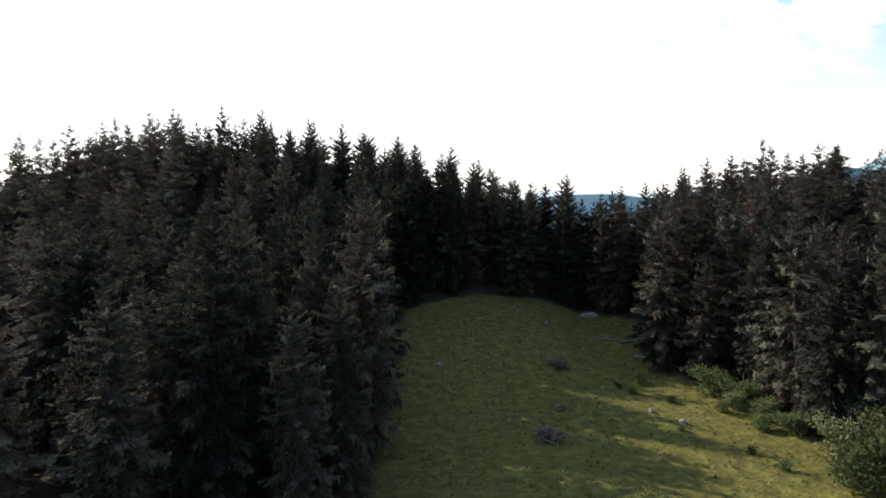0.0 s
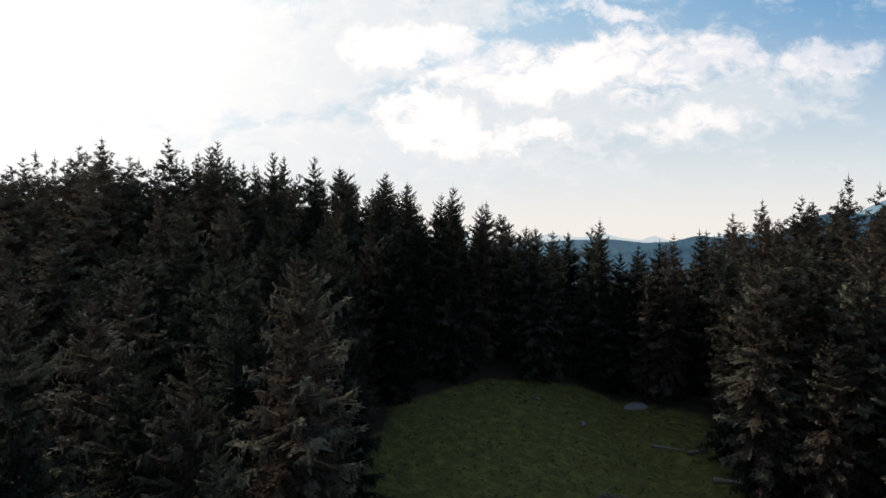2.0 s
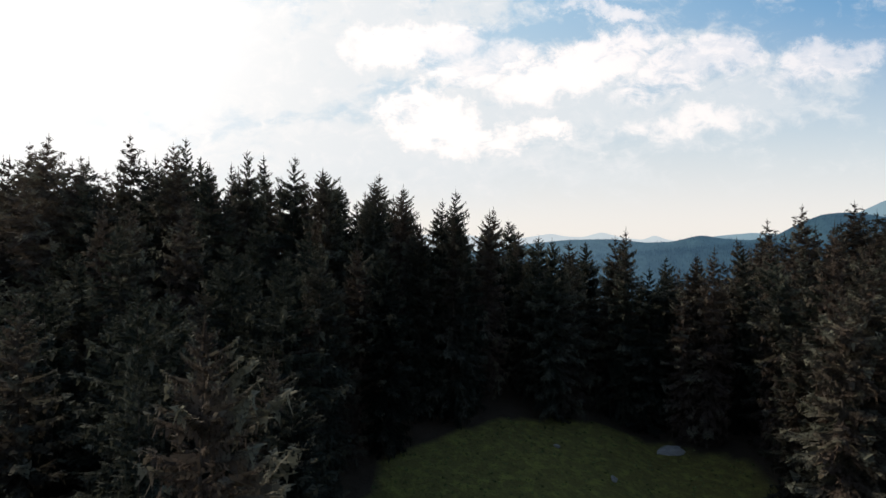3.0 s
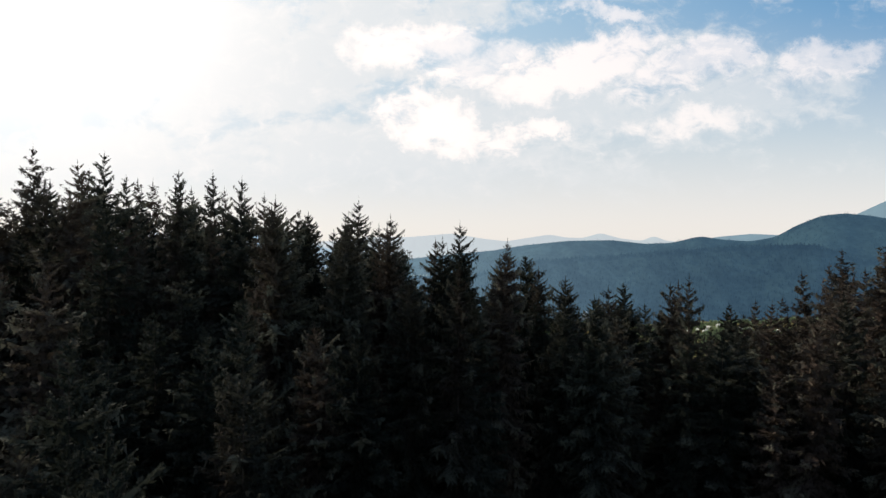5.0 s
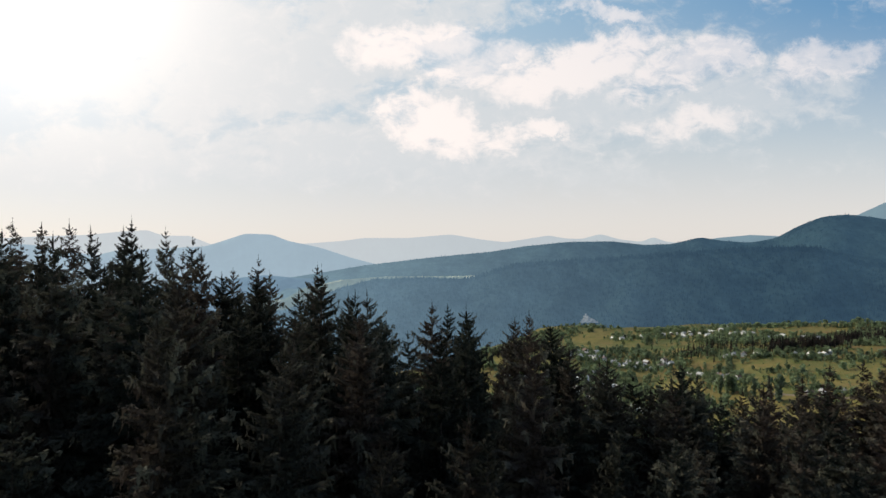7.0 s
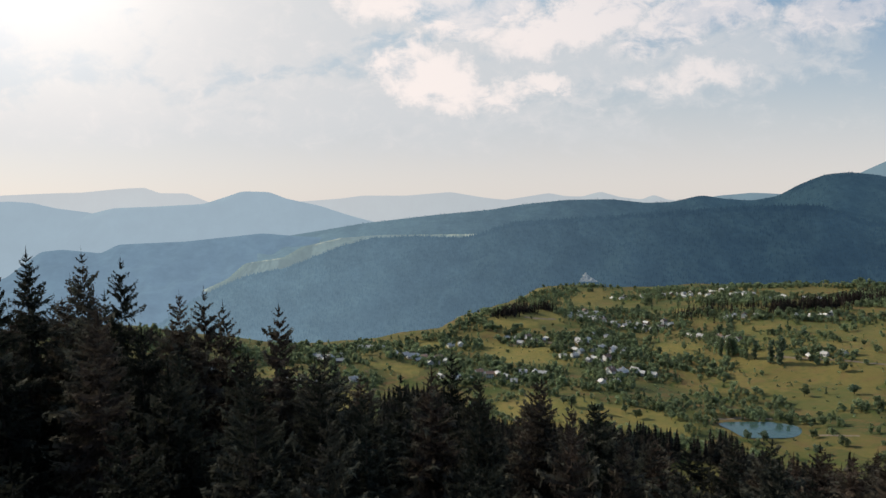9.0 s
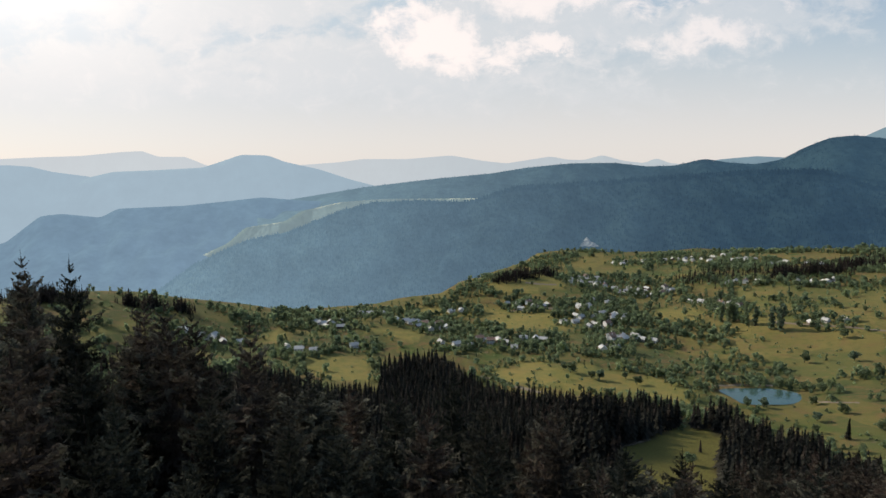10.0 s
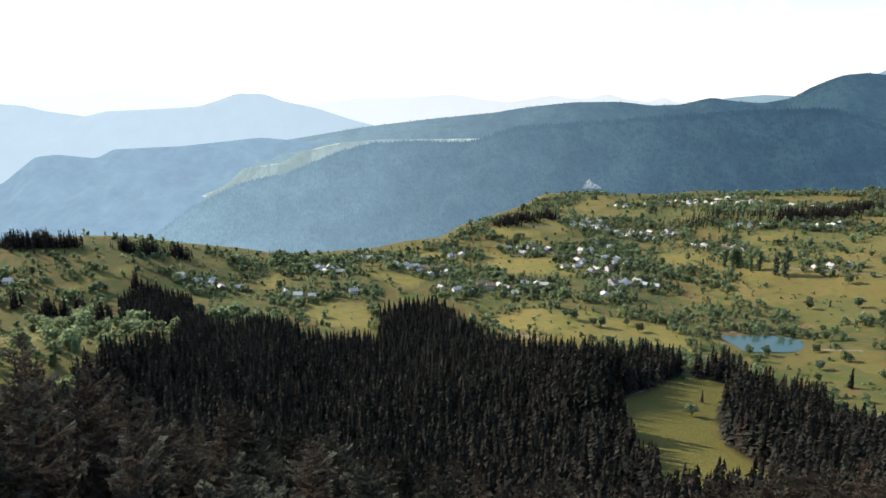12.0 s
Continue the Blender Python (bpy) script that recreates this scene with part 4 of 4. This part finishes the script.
ribbon("dirt_track", [(432, 857), (455, 836), (487, 811), (512, 782), (560, 740)], 6, "pale dirt track across the hillside pasture", M_DIRT)
ribbon("dirt_track", [(70, 420), (81, 428), (98, 450), (119, 473), (145, 495)], 4, "brown track at the edge of the glade", M_DIRT)
ribbon("pond_beach", [(309, 600), (322, 597), (334, 588), (350, 578)], 5, "bare sandy bank beside the pond", M_DIRT)
ribbon("bare_bank", [(255, 640), (285, 645), (315, 643)], 4, "bare earth bank behind the pond", M_DIRT)
ribbon("village_road", [(110, 1010), (160, 1000), (215, 960), (225, 900), (235, 850), (205, 800), (180, 770)], 7, "pale village road between houses", M_DIRT)
ribbon("bare_slope", [(150, 1140), (175, 1138), (205, 1142)], 8, "bare reddish earth slope on the knoll", M_DIRT)


def build_quarry():
    rng = np.random.default_rng(9)
    # pale stone with haze painted on as glow, as on the ridges
    d_stone = distance("hazed_quarry_stone", (0.26, 0.26, 0.25), (0.26, 0.26, 0.25), (0.06, 0.09, 0.11), (0.06, 0.09, 0.11), 1.0, 0.0, 0.05)
    bm = bmesh.new()
    bmesh.ops.create_grid(bm, x_segments=14, y_segments=10, size=1)
    for v in bm.verts:
        u, w = v.co.x, v.co.y
        half = 34 * (1 - 0.42 * (w + 1))
        v.co = Vector((u * half + rng.normal(0, 2), (w + 1) * 26 + rng.normal(0, 1.5), (w + 1) * 22 * (1 - 0.35 * abs(u)) + rng.normal(0, 1.5)))
    me = bpy.data.meshes.new("quarry")
    bm.to_mesh(me)
    bm.free()
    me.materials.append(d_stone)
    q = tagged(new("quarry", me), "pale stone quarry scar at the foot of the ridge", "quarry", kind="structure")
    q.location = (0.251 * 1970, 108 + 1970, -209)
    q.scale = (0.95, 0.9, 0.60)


build_quarry()


# ---- houses ----
def plain(name, a, b, scale=1.2, rough=0.85, metal=0.0, dist=0.02):
    def shade(n):
        own = n.add("ShaderNodeObjectInfo").outputs["Random"]
        k = n.noise(place(n), scale, 6, 0.6)
        c = n.mix(n.math("MULTIPLY_ADD", k, 0.6, n.math("MULTIPLY", own, 0.4)), a, b)
        return surface(n, c, rough, k, dist, 0.3, Metallic=metal)
    return material(name, shade)


M_PLASTER = plain("plaster", (0.55, 0.53, 0.48), (0.82, 0.80, 0.75))
M_BOARD = plain("weathered_boards", (0.14, 0.10, 0.07), (0.30, 0.24, 0.18))
M_TIN = plain("sheet_roof", (0.38, 0.36, 0.33), (0.70, 0.66, 0.60), 0.8, 0.8, 0.0)
M_TILE = plain("clay_tiles", (0.17, 0.105, 0.08), (0.30, 0.20, 0.15))
M_PANE = plain("dark_pane", (0.03, 0.035, 0.04), (0.05, 0.055, 0.06), 1, 0.15)


def box_mesh(name, size, at, mat, bevel=0.0):
    bm = bmesh.new()
    bmesh.ops.create_cube(bm, size=1)
    for v in bm.verts:
        v.co = Vector((v.co.x * size[0], v.co.y * size[1], v.co.z * size[2])) + Vector(at)
    if bevel:
        bmesh.ops.bevel(bm, geom=bm.edges[:], offset=bevel, segments=1, affect="EDGES")
    me = bpy.data.meshes.new(name)
    bm.to_mesh(me)
    bm.free()
    me.materials.append(mat)
    return me


def house(label, length, width, eaves, pitch, wall_mat, roof_mat, storeys=1):
    """Gabled house: wall, two roof slopes, chimney, door, windows."""
    h = tagged(new("house"), label, "house", "village houses")
    l, w, g = length / 2, width / 2, eaves + width / 2 * pitch
    v = [(-l, -w, -1.5), (l, -w, -1.5), (l, w, -1.5), (-l, w, -1.5), (-l, -w, eaves), (l, -w, eaves), (l, w, eaves), (-l, w, eaves), (-l, 0, g), (l, 0, g)]
    bm = bmesh.new()
    vs = [bm.verts.new(p) for p in v]
    for q in ((0, 1, 5, 4), (2, 3, 7, 6), (1, 2, 6, 9, 5), (3, 0, 4, 8, 7), (4, 5, 9, 8), (6, 7, 8, 9)):
        bm.faces.new([vs[i] for i in q])
    me = bpy.data.meshes.new("wall")
    bm.to_mesh(me)
    bm.free()
    me.materials.append(wall_mat)
    part("wall", me, h)
    over = 0.6
    for s in (-1, 1):
        bm = bmesh.new()
        y0, z0 = s * (w + over), eaves - over * pitch
        low = [(-l - over, y0, z0), (l + over, y0, z0), (l + over, 0, g), (-l - over, 0, g)]
        a = [bm.verts.new(Vector(p) + Vector((0, 0, 0.06))) for p in low]
        b = [bm.verts.new(Vector(p) + Vector((0, 0, 0.26))) for p in low]
        bm.faces.new(a)
        bm.faces.new(b)
        for k in range(4):
            bm.faces.new((a[k], a[(k + 1) % 4], b[(k + 1) % 4], b[k]))
        bmesh.ops.recalc_face_normals(bm, faces=bm.faces[:])
        me = bpy.data.meshes.new("roof")
        bm.to_mesh(me)
        bm.free()
        me.materials.append(roof_mat)
        part("roof", me, h)
    part("chimney", box_mesh("chimney", (0.7, 0.7, 1.9), (l * 0.4, w * 0.25, g + 0.2), M_PLASTER, 0.05), h)
    part("door", box_mesh("door", (1.0, 0.12, 2.1), (l * 0.1, -w - 0.03, 1.05), M_BOARD), h)
    for s in (-1, 1):
        for k in range(3):
            for q in range(storeys):
                if s == -1 and k == 1 and q == 0:
                    continue
                part("window", box_mesh("window", (1.2, 0.12, 1.3), ((k - 1) * l * 0.62, s * (w + 0.03), 1.5 + q * 2.7), M_PANE), h)
    return h


def build_village():
    rng = np.random.default_rng(33)
    kinds = [house("white plastered village house with a pale sheet-metal roof", 9.5, 7.5, 3.1, 0.65, M_PLASTER, M_TIN),
             house("two-storey white village house with a red-brown tiled roof", 9, 8, 5.4, 0.6, M_PLASTER, M_TILE, 2),
             house("weathered wooden barn with a pale sheet-metal roof", 11, 6.5, 3.0, 0.7, M_BOARD, M_TIN),
             house("small white cottage with a pale sheet-metal roof", 7.5, 6.5, 2.8, 0.75, M_PLASTER, M_TIN)]
    used = set()
    for homes, turn in ((HOMES_LOW, 8), (HOMES_MID, 30), (HOMES_UP, 18), (HOMES_FAR, 10)):
        plots = list(homes)
        for x, y in homes:
            for side in (-1, 1):
                if rng.uniform() < 0.5:
                    plots.append((x + side * rng.uniform(12, 20), y + rng.uniform(-10, 13)))
        for x, y in plots:
            k = kinds[rng.choice(4, p=(0.40, 0.10, 0.20, 0.30))]
            m = pose(x, y, float(lie(x, y)), 0, 0, turn + rng.normal(0, 16) + 90 * (rng.uniform() < 0.35))
            if k in used:
                copy_thing(k, m)
            else:
                used.add(k)
                k.matrix_basis = m


build_village()


# ---- meadow under the start of the flight ----
def stone(label, x, y, size, seed, sink=0.3):
    bm = bmesh.new()
    bmesh.ops.create_icosphere(bm, subdivisions=3, radius=0.5)
    off = Vector((seed * 3.1, seed * 1.7, 0))
    for v in bm.verts:
        v.co *= 1 + 0.55 * noise.noise(v.co * 1.7 + off) + 0.18 * noise.noise(v.co * 5 + off)
        v.co = Vector((v.co.x * size[0], v.co.y * size[1], v.co.z * size[2]))
    me = bpy.data.meshes.new("rock")
    bm.to_mesh(me)
    bm.free()
    me.materials.append(M_ROCK)
    ob = tagged(new("rock", me), label, "rock")
    ob.matrix_basis = pose(x, y, float(lie(x, y)) + size[2] * (0.5 - sink), 0, 0, seed * 47)
    return ob


def log(label, x, y, length, r, turn):
    base = tagged(new("log"), label, "log")
    me = trunk_mesh("stem", length, r, M_WOOD, 0.25, 7, 8)
    s = part("stem", me, base)
    s.matrix_basis = pose(0, 0, 0, 90, 0, 0)
    for k in range(3):
        b = part("branch_stub", trunk_mesh("branch_stub", 0.5 + 0.3 * k, r * 0.3, M_WOOD, 0.05, 3, 6), base)
        b.matrix_basis = pose(0, -length * (0.35 + 0.2 * k), r * 0.4, 30 + 20 * k, 0, 90 + 130 * k)
    base.matrix_basis = pose(x, y, float(lie(x, y)) + r * 0.8, 0, 0, turn)
    return base


def build_meadow():
    rng = np.random.default_rng(17)
    stone("pale limestone boulder lying in the shaded meadow", -0.6, 71, (0.8, 0.6, 0.55), 1)
    stone("pale stone lying in the shaded meadow", 15.5, 90, (0.8, 0.6, 0.5), 2)
    stone("small pale stone at the far end of the meadow", 11, 94, (0.7, 0.5, 0.45), 3)
    stone("grey mossy boulder half sunk in the grassy mound", 24, 99, (2.6, 1.6, 0.9), 4, 0.4)
    stone("small grey stone in sunlit grass", 21, 60, (0.7, 0.6, 0.5), 5)
    stone("small dark stone in sunlit grass", 23, 57, (0.8, 0.6, 0.6), 6)
    log("bleached fallen log at the edge of the meadow", 26.5, 81.5, 5.0, 0.22, 70)
    log("dark fallen log at the edge of the meadow", 26, 87, 4.0, 0.2, 110)
    log("thin fallen stem in the meadow grass", 23.0, 88.5, 3.0, 0.14, 60)
    # brushwood heaps: sticks under a tangle of dead twigs
    for k, (x, y, r) in enumerate(((14, 74, 2.4), (9.5, 53, 2.4), (12, 61, 0.9))):
        heap = tagged(new("brushwood_heap"), "grey-brown heap of dead brushwood in the meadow", "brushwood")
        for q in range(14):
            st = part("stick", trunk_mesh("stick", rng.uniform(0.5, 1.0) * r * 0.7, 0.05, M_WOOD, rng.uniform(-0.2, 0.2), 2, 5), heap)
            st.matrix_basis = pose(rng.normal(0, r * 0.35), rng.normal(0, r * 0.35), rng.uniform(0.1, 0.25) * r, rng.uniform(50, 100), 0, rng.uniform(0, 360))
        v, f = leafy(96 + k, 700, 0.75, 0.0, 0.13, 9, far=True)
        part("twigs", mesh_of("twigs", v * np.array((r * 0.9, r * 0.9, r * 0.42)), f, M_DEAD), heap, "tangle of dry brown twigs")
        heap.matrix_basis = pose(x, y, float(lie(x, y)), 0, 0, rng.uniform(0, 360))
    bush = leaf_thing("bush", "light green leafy bush at the sunlit edge of the meadow", "bush", leafy(90, 2200, 0.62, 0.0, 0.062, 11), M_BUSH, "meadow edge bushes")
    thin = leaf_thing("bush", "sparse grey-green shrub at the meadow edge", "bush", leafy(91, 800, 0.55, 0.0, 0.07, 9), M_BUSH, "meadow edge bushes")
    used = set()
    for x, y, h in ((30, 66, 3.6), (31.5, 63, 3.0), (29.5, 61, 2.2), (31, 58, 2.6), (32, 55, 2.4), (30, 55.5, 1.8), (34, 50, 3.8), (33, 46, 4.2), (36, 47, 4.8), (38, 50, 4.6), (31, 43, 3.6), (35, 43, 4.4), (39, 45, 5.0)):
        plant(bush, used, x, y, h, rng, 1.1)
    for x, y, h in ((23, 69, 1.5), (21, 66, 1.1), (20, 68, 0.9), (24, 63, 1.2), (22, 55, 0.8), (-8, 53, 1.6), (-7, 48, 2.0), (-6.5, 60, 1.4), (26, 50, 1.0), (28, 60, 1.6), (27, 47, 1.2)):
        plant(thin, used, x, y, h, rng, 1.2)
    young = spruce_thing("young slender spruce at the meadow edge", spruce(95, 22, 7, 7, 0.14), M_SPRUCE, "young spruces")
    for x, y, h in ((31.5, 73, 7.5), (-8, 95, 4.5), (29, 79, 3.0)):
        plant(young, used, x, y, h, rng)
    # grass tufts and herbs
    n = 5200
    x, y = rng.uniform(-10, 40, n), rng.uniform(36, 104, n)
    ok = inside(MEADOW, x, y)
    x, y = x[ok], y[ok]
    blade = []
    for s in range(3):
        g = np.random.default_rng(100 + s)
        p = []
        for q in range(9):
            th = g.uniform(0, 6.28)
            way = np.array((math.cos(th) * 0.6, math.sin(th) * 0.6, 1.0))
            kites(p, np.array((g.normal(0, 0.25), g.normal(0, 0.25), -0.05)), way / np.linalg.norm(way), g.uniform(0.6, 1.2), 0.09, g.normal(size=3))
        blade.append(joined(p))
    scatter("grass_tufts", blade, list(zip(x, y, lie(x, y), rng.uniform(0.10, 0.32, len(x)))), M_BUSH, "tufts of rough meadow grass", "grass")


build_meadow()
